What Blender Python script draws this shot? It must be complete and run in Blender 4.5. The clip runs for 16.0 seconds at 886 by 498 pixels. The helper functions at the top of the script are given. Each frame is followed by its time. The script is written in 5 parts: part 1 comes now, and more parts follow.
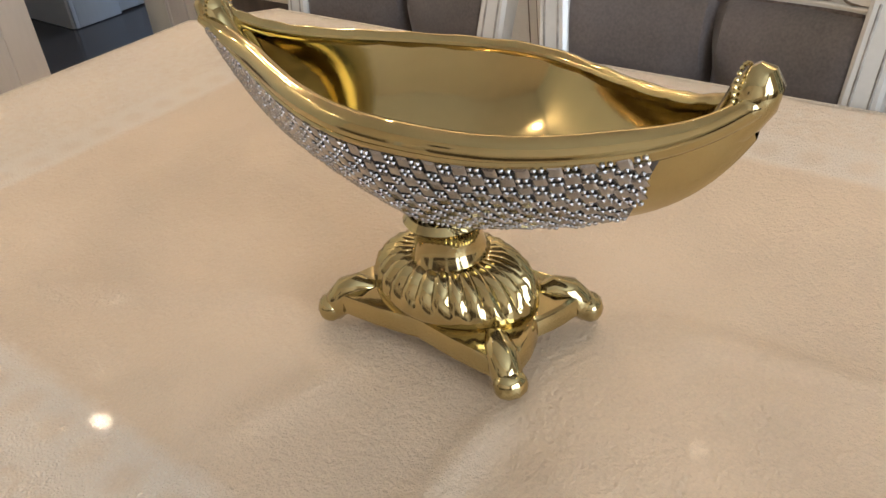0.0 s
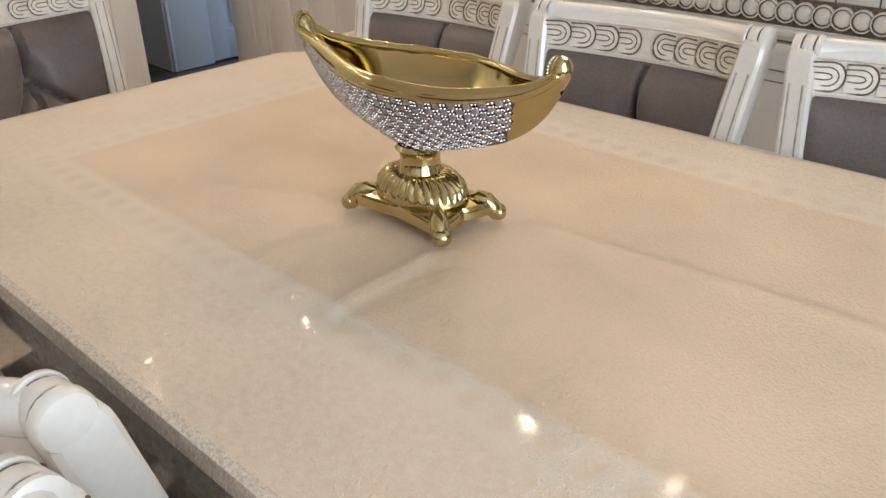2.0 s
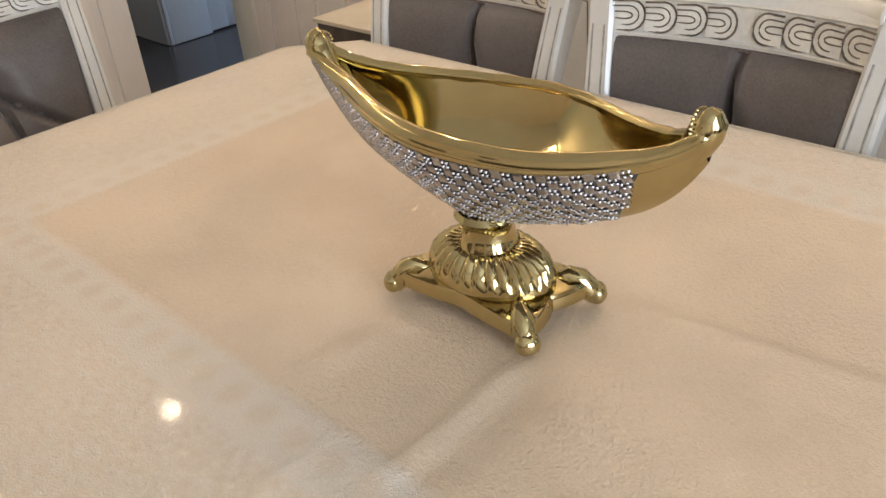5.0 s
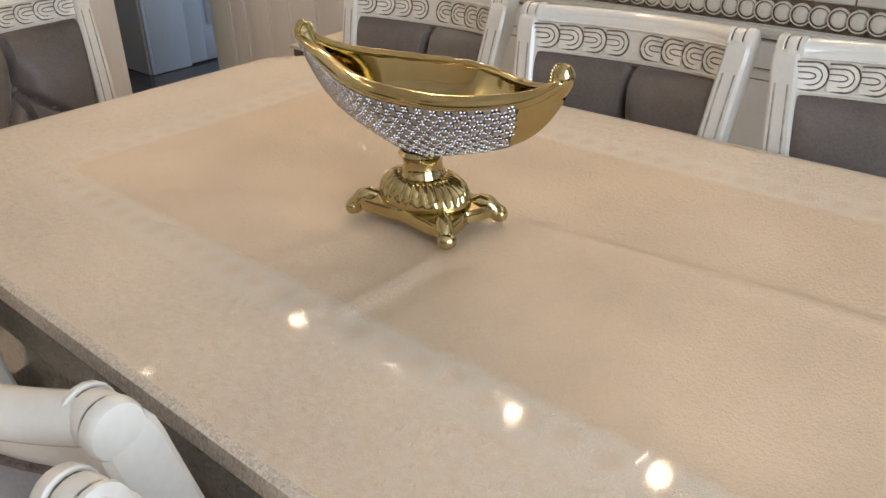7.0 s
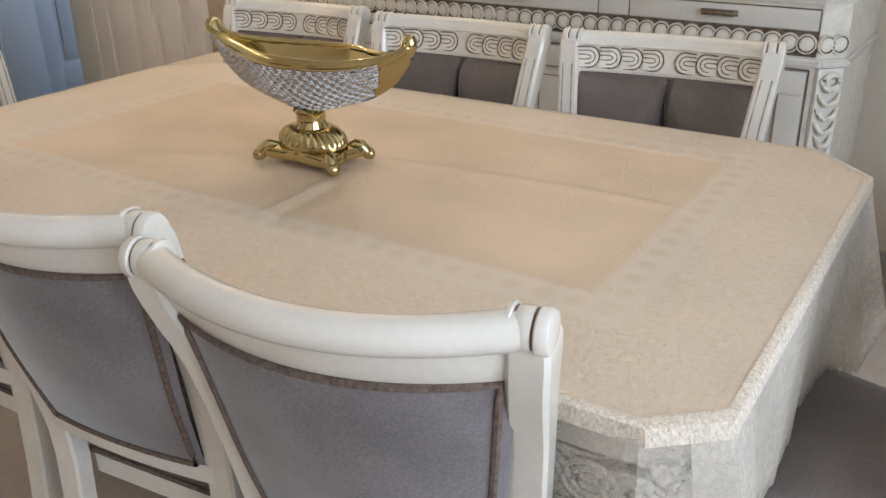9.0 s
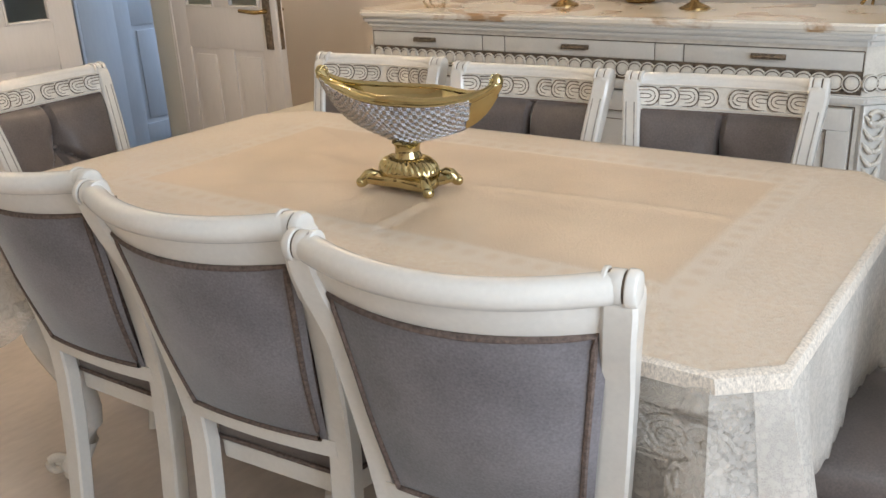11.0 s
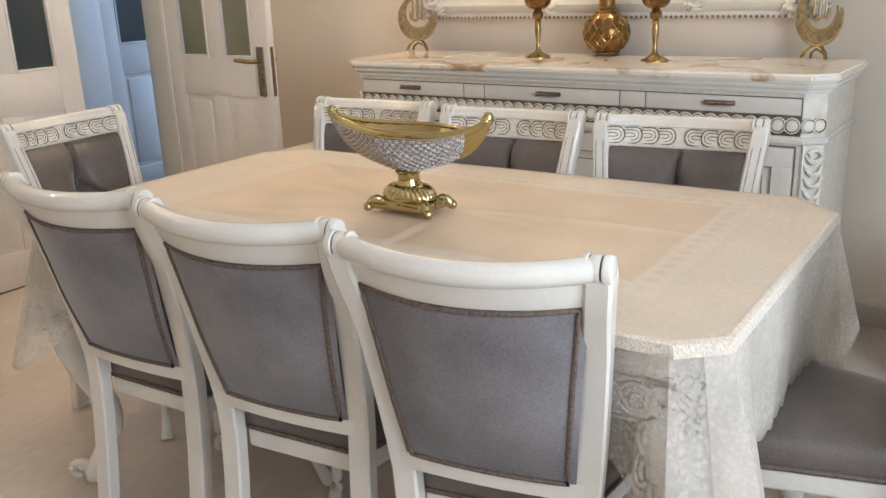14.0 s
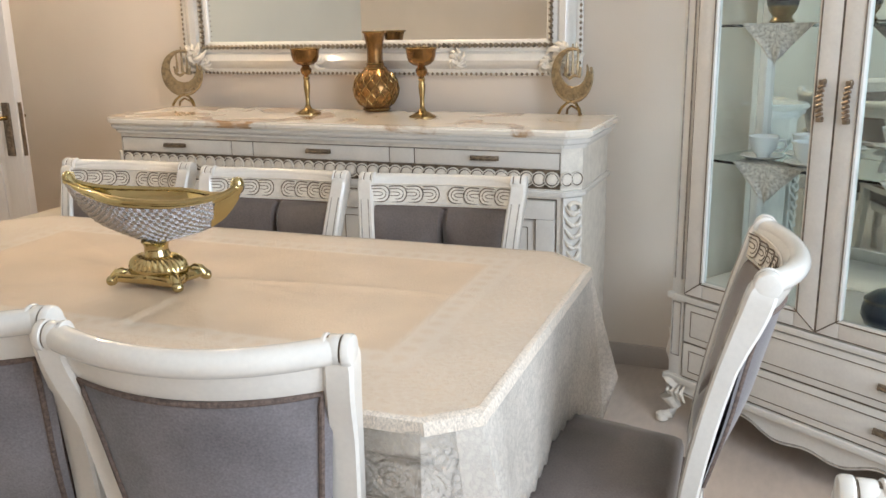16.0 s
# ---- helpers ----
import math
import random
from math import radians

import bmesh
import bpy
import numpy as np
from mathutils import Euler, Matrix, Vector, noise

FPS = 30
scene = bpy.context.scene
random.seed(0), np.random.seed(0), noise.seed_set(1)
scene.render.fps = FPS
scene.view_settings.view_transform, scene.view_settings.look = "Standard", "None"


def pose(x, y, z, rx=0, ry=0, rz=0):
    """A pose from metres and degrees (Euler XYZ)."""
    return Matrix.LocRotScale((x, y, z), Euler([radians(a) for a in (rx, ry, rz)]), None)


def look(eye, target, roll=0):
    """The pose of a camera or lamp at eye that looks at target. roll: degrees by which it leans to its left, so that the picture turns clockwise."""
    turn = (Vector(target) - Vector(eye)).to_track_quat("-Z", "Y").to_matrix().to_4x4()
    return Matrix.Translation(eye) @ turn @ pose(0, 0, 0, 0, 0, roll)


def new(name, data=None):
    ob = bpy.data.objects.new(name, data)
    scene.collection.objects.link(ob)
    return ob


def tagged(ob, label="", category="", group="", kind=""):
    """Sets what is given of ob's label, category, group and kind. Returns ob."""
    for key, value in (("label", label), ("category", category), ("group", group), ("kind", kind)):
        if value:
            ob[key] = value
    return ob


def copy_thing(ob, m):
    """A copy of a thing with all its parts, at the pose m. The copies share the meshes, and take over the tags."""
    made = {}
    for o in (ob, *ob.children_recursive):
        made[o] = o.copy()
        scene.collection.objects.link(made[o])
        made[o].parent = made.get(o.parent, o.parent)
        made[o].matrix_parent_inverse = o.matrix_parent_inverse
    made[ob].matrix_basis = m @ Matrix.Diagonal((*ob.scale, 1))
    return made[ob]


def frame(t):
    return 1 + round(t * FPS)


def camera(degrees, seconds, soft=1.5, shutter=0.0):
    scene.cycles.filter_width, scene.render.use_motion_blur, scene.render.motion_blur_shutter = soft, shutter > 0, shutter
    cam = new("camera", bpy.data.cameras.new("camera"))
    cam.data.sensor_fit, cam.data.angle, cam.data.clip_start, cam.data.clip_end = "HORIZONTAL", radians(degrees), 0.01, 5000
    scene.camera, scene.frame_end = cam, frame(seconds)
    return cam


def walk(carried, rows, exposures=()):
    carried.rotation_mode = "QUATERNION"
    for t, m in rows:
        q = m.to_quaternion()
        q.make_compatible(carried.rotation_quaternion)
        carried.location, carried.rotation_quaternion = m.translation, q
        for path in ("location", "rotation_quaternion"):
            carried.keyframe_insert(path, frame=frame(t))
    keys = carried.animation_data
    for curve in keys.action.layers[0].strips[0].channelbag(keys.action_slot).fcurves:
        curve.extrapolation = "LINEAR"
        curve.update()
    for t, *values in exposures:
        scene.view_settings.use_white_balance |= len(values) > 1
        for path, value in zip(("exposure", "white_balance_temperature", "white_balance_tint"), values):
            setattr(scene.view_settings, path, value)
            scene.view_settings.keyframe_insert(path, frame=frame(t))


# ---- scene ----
cam = camera(53.6, 16.0)
PATH = [
    (0, (0.027, 0.039, 1.189), (-1.113, 1.278, 0.11), -7.1),
    (0.5, (-0.002, 0.057, 1.172), (-1.115, 1.38, 0.166), -5.8),
    (1, (0.049, 0.003, 1.194), (-1.089, 1.31, 0.196), -5.1),
    (1.5, (0.224, -0.127, 1.236), (-0.982, 1.146, 0.275), -3.7),
    (2, (0.428, -0.271, 1.249), (-0.849, 0.979, 0.349), -2.0),
    (2.5, (0.517, -0.391, 1.29), (-0.799, 0.882, 0.486), -2.0),
    (3, (0.529, -0.504, 1.301), (-0.754, 0.841, 0.564), -3.8),
    (3.5, (0.499, -0.51, 1.278), (-0.734, 0.827, 0.446), -4.3),
    (4, (0.346, -0.271, 1.264), (-0.962, 0.96, 0.385), -5.2),
    (4.2, (0.281, -0.178, 1.261), (-1.034, 1.007, 0.331), -5.9),
    (6.3, (0.119, -0.05, 1.248), (-1.057, 1.167, 0.181), -3.1),
    (6.5, (0.232, -0.127, 1.239), (-1.006, 1.074, 0.225), -3.5),
    (7, (0.417, -0.312, 1.27), (-0.817, 0.974, 0.361), -2.4),
    (7.5, (0.487, -0.535, 1.278), (-0.582, 0.942, 0.455), -3.6),
    (8, (0.547, -0.655, 1.275), (-0.413, 0.877, 0.42), -2.6),
    (8.2, (0.58, -0.664, 1.282), (-0.391, 0.855, 0.414), -1.7),
    (10.3, (0.738, -0.764, 1.275), (-0.34, 0.743, 0.523), -2.2),
    (10.5, (0.733, -0.78, 1.271), (-0.364, 0.702, 0.497), -2.7),
    (11, (0.75, -0.914, 1.285), (-0.368, 0.587, 0.582), -2.9),
    (11.5, (0.803, -1.107, 1.284), (-0.3, 0.437, 0.651), -2.8),
    (12, (0.826, -1.191, 1.296), (-0.36, 0.3, 0.688), -3.3),
    (12.5, (0.856, -1.179, 1.295), (-0.363, 0.289, 0.695), -4.4),
    (13, (0.881, -1.155, 1.299), (-0.236, 0.388, 0.691), -3.7),
    (13.5, (0.87, -1.17, 1.299), (-0.208, 0.401, 0.691), -3.4),
    (14, (0.852, -1.173, 1.301), (-0.223, 0.405, 0.704), -2.2),
    (14.5, (0.846, -1.164, 1.304), (-0.202, 0.438, 0.722), -1.6),
    (15, (0.851, -1.148, 1.304), (-0.139, 0.495, 0.738), -1.3),
    (15.5, (0.872, -1.129, 1.311), (-0.02, 0.576, 0.766), -1.4),
    (16, (0.892, -1.058, 1.317), (0.208, 0.752, 0.812), -1.1),
]
EXPOSURES = [(0, 0.02), (0.5, 0.10), (1, 0.14), (1.7, 0.11), (2.5, 0.02), (3.5, 0.03), (5, 0.06), (6.5, 0.07), (7, -0.09), (7.5, -0.18), (8, -0.19), (10.5, -0.03), (12.5, 0.07), (14.5, 0.13), (16, 0.15)]
walk(cam, [(t, look(eye, target, roll)) for t, eye, target, roll in PATH], EXPOSURES)

# ---- light ----
ROOM = Matrix.Translation((0.5, 2.20, 0)) @ Matrix.Rotation(radians(-1.5), 4, "Z")
CEIL = 2.55
world = bpy.data.worlds.new("world")
scene.world = world
world.use_nodes = True
world.node_tree.nodes["Background"].inputs[0].default_value = (0.75, 0.85, 1.0, 1)
world.node_tree.nodes["Background"].inputs[1].default_value = 0.35


def lamp(name, m, power, color, sx, sy, spread=180):
    data = bpy.data.lights.new(name, "AREA")
    data.shape, data.size, data.size_y = "RECTANGLE", sx, sy
    data.energy, data.color, data.spread = power, color, radians(spread)
    ob = new(name, data)
    ob.matrix_world = m
    return ob


# daylight of the side window and of the hall's window
lamp("window_daylight", ROOM @ pose(1.78, -2.65, 1.40, 0, 90, 0), 74, (0.75, 0.86, 1.0), 1.5, 1.8)
lamp("hall_daylight", ROOM @ pose(-3.95, 1.82, 1.6, -90, 0, 0), 42, (0.36, 0.58, 1.0), 0.85, 1.6)


# ---- materials ----
def mat(name, color, rough=0.5, metal=0.0, vary=0.12, scale=6.0, grain=120.0, bump=0.05, coat=0.0, coat_rough=0.05, sheen=0.0, dark=None, stretch=(1, 1, 1), island=False):
    m = bpy.data.materials.new(name)
    m.use_nodes = True
    nt = m.node_tree
    n, l = nt.nodes, nt.links
    b = n["Principled BSDF"]
    tc = n.new("ShaderNodeTexCoord")
    mp = n.new("ShaderNodeMapping")
    mp.inputs["Scale"].default_value = stretch
    l.new(tc.outputs["Object"], mp.inputs[0])
    big, fine = n.new("ShaderNodeTexNoise"), n.new("ShaderNodeTexNoise")
    big.inputs["Scale"].default_value, big.inputs["Detail"].default_value = scale, 4
    fine.inputs["Scale"].default_value, fine.inputs["Detail"].default_value = grain, 3
    for x in (big, fine):
        l.new(mp.outputs[0], x.inputs["Vector"])
    add = n.new("ShaderNodeMath")
    add.operation = "MULTIPLY_ADD"
    l.new(fine.outputs[0], add.inputs[0])
    add.inputs[1].default_value = 0.5
    l.new(big.outputs[0], add.inputs[2])
    ramp = n.new("ShaderNodeValToRGB")
    d = dark or tuple(c * (1 - 2.2 * vary) for c in color)
    ramp.color_ramp.elements[0].position, ramp.color_ramp.elements[1].position = 0.45, 0.95
    ramp.color_ramp.elements[0].color = (*d, 1)
    ramp.color_ramp.elements[1].color = (*[min(1, c * (1 + 0.4 * vary)) for c in color], 1)
    l.new(add.outputs[0], ramp.inputs[0])
    l.new(ramp.outputs[0], b.inputs["Base Color"])
    b.inputs["Roughness"].default_value, b.inputs["Metallic"].default_value = rough, metal
    b.inputs["Coat Weight"].default_value, b.inputs["Coat Roughness"].default_value = coat, coat_rough
    b.inputs["Sheen Weight"].default_value = sheen
    if sheen:
        b.inputs["Sheen Roughness"].default_value = 0.35
    if bump:
        bp = n.new("ShaderNodeBump")
        bp.inputs["Strength"].default_value, bp.inputs["Distance"].default_value = bump, 0.004
        l.new(add.outputs[0], bp.inputs["Height"])
        l.new(bp.outputs[0], b.inputs["Normal"])
    return m


def node(m, kind, **inputs):
    x = m.node_tree.nodes.new(kind)
    for k, v in inputs.items():
        x.inputs[k].default_value = v
    return x


LACQUER = mat("ivory_lacquer", (0.71, 0.68, 0.625), 0.28, vary=0.05, scale=9, bump=0.02, coat=0.8, coat_rough=0.05)
WORN = mat("antiqued_lacquer", (0.74, 0.69, 0.605), 0.35, vary=0.22, scale=30, grain=200, bump=0.08, coat=0.3, coat_rough=0.12, dark=(0.60, 0.55, 0.48))
PATINA = mat("brown_patina", (0.17, 0.125, 0.085), 0.5, vary=0.3, scale=60, bump=0.1)
GREYPAT = mat("grey_patina", (0.40, 0.36, 0.31), 0.45, vary=0.3, scale=45, bump=0.08)
BACKVELVET = mat("grey_velvet", (0.205, 0.190, 0.200), 0.56, vary=0.30, scale=5, grain=260, bump=0.05, sheen=0.6)
VELVET = mat("taupe_velvet", (0.150, 0.121, 0.108), 0.46, vary=0.26, scale=5, grain=260, bump=0.025, sheen=0.55)
PIPING = mat("brown_braid", (0.16, 0.115, 0.095), 0.8, vary=0.3, scale=150, grain=500, bump=0.4)
GOLD = mat("polished_gold", (0.52, 0.42, 0.21), 0.085, 1.0, vary=0.04, scale=14, grain=60, bump=0.012)
SILVER = mat("silver_mirror_tile", (0.50, 0.475, 0.46), 0.22, 1.0, vary=0.06, scale=60, bump=0.0)
BEAD = mat("crystal_bead", (0.42, 0.40, 0.385), 0.24, 1.0, vary=0.2, scale=200, bump=0.0)
GEMBACK = mat("dark_setting", (0.15, 0.14, 0.135), 0.35, 0.7, vary=0.2, scale=100)
AMBER = mat("amber_gold_glass", (0.29, 0.145, 0.045), 0.22, 0.7, vary=0.3, scale=22, grain=90, bump=0.05)
BRONZE = mat("antique_gold", (0.40, 0.265, 0.105), 0.25, 0.9, vary=0.25, scale=40, bump=0.05)
STEEL = mat("bronzed_handle", (0.30, 0.235, 0.17), 0.35, 0.8, vary=0.25, scale=60, bump=0.05)
FILIGREE = mat("pale_gold_filigree", (0.40, 0.305, 0.18), 0.38, 0.55, vary=0.25, scale=60, bump=0.1)
WALLM = mat("cream_wall_paint", (0.74, 0.65, 0.555), 0.65, vary=0.035, scale=2.5, grain=260, bump=0.05)
PANELM = mat("pale_wall_panel", (0.68, 0.66, 0.58), 0.5, vary=0.03, scale=2.0, grain=200, bump=0.03)
DOORM = mat("white_door_paint", (0.74, 0.70, 0.66), 0.38, vary=0.04, scale=4, grain=90, bump=0.03, coat=0.2, stretch=(1, 1, 0.15))
CEILM = mat("white_ceiling_paint", (0.78, 0.765, 0.73), 0.7, vary=0.02, scale=2)
SKIRTM = mat("greige_baseboard", (0.50, 0.44, 0.39), 0.45, vary=0.06, scale=8)
FLOORM = mat("beige_floor", (0.53, 0.455, 0.395), 0.32, vary=0.12, scale=2.2, grain=45, bump=0.02, coat=0.25, coat_rough=0.2, stretch=(1, 0.35, 1))
HALLFLOOR = mat("dark_wood_floor", (0.085, 0.062, 0.05), 0.22, vary=0.3, scale=3, grain=40, bump=0.03, stretch=(0.3, 3, 1))
MARBLE = mat("cream_marble", (0.82, 0.765, 0.67), 0.12, vary=0.05, scale=5, bump=0.0, coat=0.4)
DARKPOT = mat("navy_porcelain", (0.012, 0.018, 0.030), 0.12, vary=0.2, coat=0.5)
CHINA = mat("white_china", (0.80, 0.79, 0.77), 0.15, vary=0.03, coat=0.4)
BRAID = mat("woven_braid", (0.71, 0.63, 0.53), 0.85, vary=0.25, scale=300, grain=600, bump=0.15, dark=(0.40, 0.35, 0.30), stretch=(1, 1, 0.5))
DOILY = mat("crocheted_doily", (0.62, 0.55, 0.48), 0.9, vary=0.3, scale=120, grain=400, bump=0.5)
SILVERBEAD = mat("antique_silver_beading", (0.35, 0.285, 0.21), 0.35, 0.6, vary=0.3, scale=70, bump=0.1)
TANTOP = mat("beige_table_top", (0.55, 0.49, 0.39), 0.4, vary=0.08, scale=6)
DARKWOOD = mat("dark_brown_wood", (0.060, 0.040, 0.028), 0.4, vary=0.3, scale=9, grain=60, bump=0.05, stretch=(4, 4, 0.6))
BLACKM = mat("black_plastic", (0.012, 0.012, 0.013), 0.4, vary=0.2)
CHROME = mat("brushed_steel", (0.55, 0.53, 0.50), 0.25, 1.0, vary=0.1, scale=40)


def mottling(m):
    """brown clouds over a marble, put in place of patterned doilies lying on it"""
    nt = m.node_tree
    b = nt.nodes["Principled BSDF"]
    old = b.inputs["Base Color"].links[0].from_socket
    tc = nt.nodes.new("ShaderNodeTexCoord")
    w = node(m, "ShaderNodeTexNoise", Scale=3.4, Detail=6.0, Distortion=1.6)
    nt.links.new(tc.outputs["Object"], w.inputs["Vector"])
    r = nt.nodes.new("ShaderNodeValToRGB")
    r.color_ramp.elements[0].position, r.color_ramp.elements[1].position = 0.54, 0.62
    nt.links.new(w.outputs[0], r.inputs[0])
    mix = nt.nodes.new("ShaderNodeMixRGB")
    mix.inputs[2].default_value = (0.46, 0.30, 0.17, 1)
    nt.links.new(r.outputs[0], mix.inputs[0])
    nt.links.new(old, mix.inputs[1])
    nt.links.new(mix.outputs[0], b.inputs["Base Color"])


mottling(MARBLE)


def glass(name, color=(1, 1, 1), rough=0.0):
    m = bpy.data.materials.new(name)
    m.use_nodes = True
    b = m.node_tree.nodes["Principled BSDF"]
    b.inputs["Base Color"].default_value = (*color, 1)
    b.inputs["Roughness"].default_value, b.inputs["Transmission Weight"].default_value, b.inputs["IOR"].default_value = rough, 1.0, 1.45
    return m


GLASS = glass("clear_glass", (0.86, 0.955, 0.97))
FROST = glass("frosted_glass", (0.35, 0.40, 0.36), 0.35)
MIRROR = bpy.data.materials.new("mirror_glass")
MIRROR.use_nodes = True
for key, value in (("Base Color", (0.86, 0.88, 0.87, 1)), ("Metallic", 1.0), ("Roughness", 0.015)):
    MIRROR.node_tree.nodes["Principled BSDF"].inputs[key].default_value = value
GLOW = bpy.data.materials.new("spot_glow")
GLOW.use_nodes = True
GLOW.node_tree.nodes["Principled BSDF"].inputs["Emission Color"].default_value = (1.0, 0.79, 0.565, 1)
GLOW.node_tree.nodes["Principled BSDF"].inputs["Emission Strength"].default_value = 455


def lace_material(name, low, high):
    """See-through cream lace: a fine net with denser flowers."""
    m = mat(name, (0.76, 0.695, 0.615), 0.6, vary=0.12, scale=9, grain=330, bump=0.35)
    n, l = m.node_tree.nodes, m.node_tree.links
    tc = n.new("ShaderNodeTexCoord")
    net = node(m, "ShaderNodeTexVoronoi", Scale=420.0)
    net.feature = "DISTANCE_TO_EDGE"
    flower = node(m, "ShaderNodeTexVoronoi", Scale=95.0)
    petal = node(m, "ShaderNodeTexVoronoi", Scale=380.0)
    for v in (net, flower, petal):
        l.new(tc.outputs["Object"], v.inputs["Vector"])
    q = MathNodes(m)
    thread = q("LESS_THAN", net.outputs["Distance"], 0.10)
    bloom = q("MULTIPLY", q("LESS_THAN", flower.outputs["Distance"], 0.42), q("GREATER_THAN", petal.outputs["Distance"], 0.30))
    dense = q("MAXIMUM", thread, bloom)
    l.new(q("MULTIPLY_ADD", dense, high - low, low), n["Principled BSDF"].inputs["Alpha"])
    return m


class MathNodes:
    """chains Math nodes: q("ADD", a, b)"""
    def __init__(self, m):
        self.n, self.l = m.node_tree.nodes, m.node_tree.links

    def __call__(self, op, *args, clamp=False):
        k = self.n.new("ShaderNodeMath")
        k.operation = op
        k.use_clamp = clamp
        for i, a in enumerate(args):
            if isinstance(a, (int, float)):
                k.inputs[i].default_value = a
            else:
                self.l.new(a, k.inputs[i])
        return k.outputs[0]


def cloth_material():
    """Cream cloth: a satin middle, a band of lace rosettes round it, a damask border, a clear cover on top."""
    m = mat("cream_tablecloth", (0.71, 0.56, 0.405), 0.34, vary=0.09, scale=5, grain=420, bump=0.30, coat=0.09, coat_rough=0.06)
    n, l = m.node_tree.nodes, m.node_tree.links
    b = n["Principled BSDF"]
    b.inputs["Specular IOR Level"].default_value = 0.85
    q = MathNodes(m)
    tc = n.new("ShaderNodeTexCoord")
    sep = n.new("ShaderNodeSeparateXYZ")
    l.new(tc.outputs["Object"], sep.inputs[0])
    wave = node(m, "ShaderNodeTexNoise", Scale=95.0, Detail=3.0)
    leaf = node(m, "ShaderNodeTexVoronoi", Scale=105.0)
    leaf.feature = "SMOOTH_F1"
    mesh = node(m, "ShaderNodeTexVoronoi", Scale=330.0)
    mesh.feature = "DISTANCE_TO_EDGE"
    for v in (wave, leaf, mesh):
        l.new(tc.outputs["Object"], v.inputs["Vector"])
    ox = q("SUBTRACT", q("ABSOLUTE", q("ADD", sep.outputs[0], 0.312)), 0.607)
    oy = q("SUBTRACT", q("ABSOLUTE", q("SUBTRACT", sep.outputs[1], 0.511)), 0.279)
    d = q("MULTIPLY_ADD", q("SUBTRACT", wave.outputs["Fac"], 0.5), 0.014, q("MAXIMUM", ox, oy))
    short = q("GREATER_THAN", ox, oy)
    along = q("ADD", q("MULTIPLY", short, sep.outputs[1]), q("MULTIPLY", q("SUBTRACT", 1.0, short), sep.outputs[0]))
    # rosettes: ovals on a lighter band
    u = q("DIVIDE", q("SUBTRACT", 0.0225, q("PINGPONG", along, 0.0225)), 0.015)
    v = q("DIVIDE", q("SUBTRACT", d, 0.036), 0.017)
    e = q("SQRT", q("ADD", q("MULTIPLY", u, u), q("MULTIPLY", v, v)))
    oval = q("SMOOTH_MIN", q("MULTIPLY", q("SUBTRACT", e, 0.45), 1.3, clamp=True), 1.0, 0.1)
    band = q("MULTIPLY_ADD", oval, 0.42, 0.34)
    damask = q("MULTIPLY_ADD", q("SUBTRACT", wave.outputs["Fac"], 0.5), 1.0, q("MULTIPLY_ADD", leaf.outputs["Distance"], 0.45, 0.34), clamp=True)
    outside = q("MULTIPLY", d, 70.0, clamp=True)
    beyond = q("MULTIPLY", q("SUBTRACT", d, 0.066), 120.0, clamp=True)
    tone = q("ADD", q("MULTIPLY", band, q("SUBTRACT", 1.0, beyond)), q("MULTIPLY", damask, beyond))
    thread = q("MULTIPLY_ADD", q("MULTIPLY", mesh.outputs["Distance"], 3.0, clamp=True), 0.35, 0.65)
    fac = q("MULTIPLY", q("MULTIPLY", outside, tone), thread, clamp=True)
    old = b.inputs["Base Color"].links[0].from_socket
    mix = n.new("ShaderNodeMixRGB")
    mix.inputs[2].default_value = (0.81, 0.745, 0.655, 1)
    l.new(fac, mix.inputs[0])
    l.new(old, mix.inputs[1])
    l.new(mix.outputs[0], b.inputs["Base Color"])
    l.new(q("MULTIPLY_ADD", outside, 0.078, 0.012), b.inputs["Coat Weight"])
    bp0 = b.inputs["Normal"].links[0].from_node
    bp = n.new("ShaderNodeBump")
    bp.inputs["Strength"].default_value, bp.inputs["Distance"].default_value = 0.62, 0.0024
    crepe = node(m, "ShaderNodeTexNoise", Scale=170.0, Detail=3.0, Roughness=0.75)
    crease = node(m, "ShaderNodeTexNoise", Scale=13.0, Detail=4.0, Roughness=0.55, Distortion=1.2)
    for v in (crepe, crease):
        l.new(tc.outputs["Object"], v.inputs["Vector"])
    relief = q("ADD", q("MULTIPLY_ADD", crepe.outputs["Fac"], 1.9, q("MULTIPLY", crease.outputs["Fac"], 1.1)), q("MULTIPLY", fac, 2.4))
    l.new(relief, bp.inputs["Height"])
    l.new(bp0.outputs[0], bp.inputs["Normal"])
    l.new(bp.outputs[0], b.inputs["Normal"])
    return m


CLOTH = cloth_material()
LACE, DENSELACE, FOLDLACE = lace_material("sheer_lace", 0.10, 0.36), lace_material("dense_lace", 0.50, 0.70), lace_material("folded_lace", 0.46, 0.60)


# ---- tools ----
def thing(name, m, label, category, group="", kind=""):
    ob = new(name)
    ob.empty_display_size = 0.1
    ob.matrix_world = m
    return tagged(ob, label, category, group, kind)


def part(name, bm, material, parent=None, label="", smooth=True):
    me = bpy.data.meshes.new(name)
    bmesh.ops.recalc_face_normals(bm, faces=bm.faces)
    bm.to_mesh(me)
    bm.free()
    me.materials.append(material)
    if smooth:
        me.shade_smooth()
        me.set_sharp_from_angle(angle=radians(38))
    ob = new(name, me)
    if parent:
        ob.parent = parent
    return tagged(ob, label)


def structure(name, bm, material, label, m=None):
    ob = part(name, bm, material, None, label)
    if m:
        ob.matrix_world = m
    return tagged(ob, category=name.rstrip("_0123456789").replace("_", " "), kind="structure")


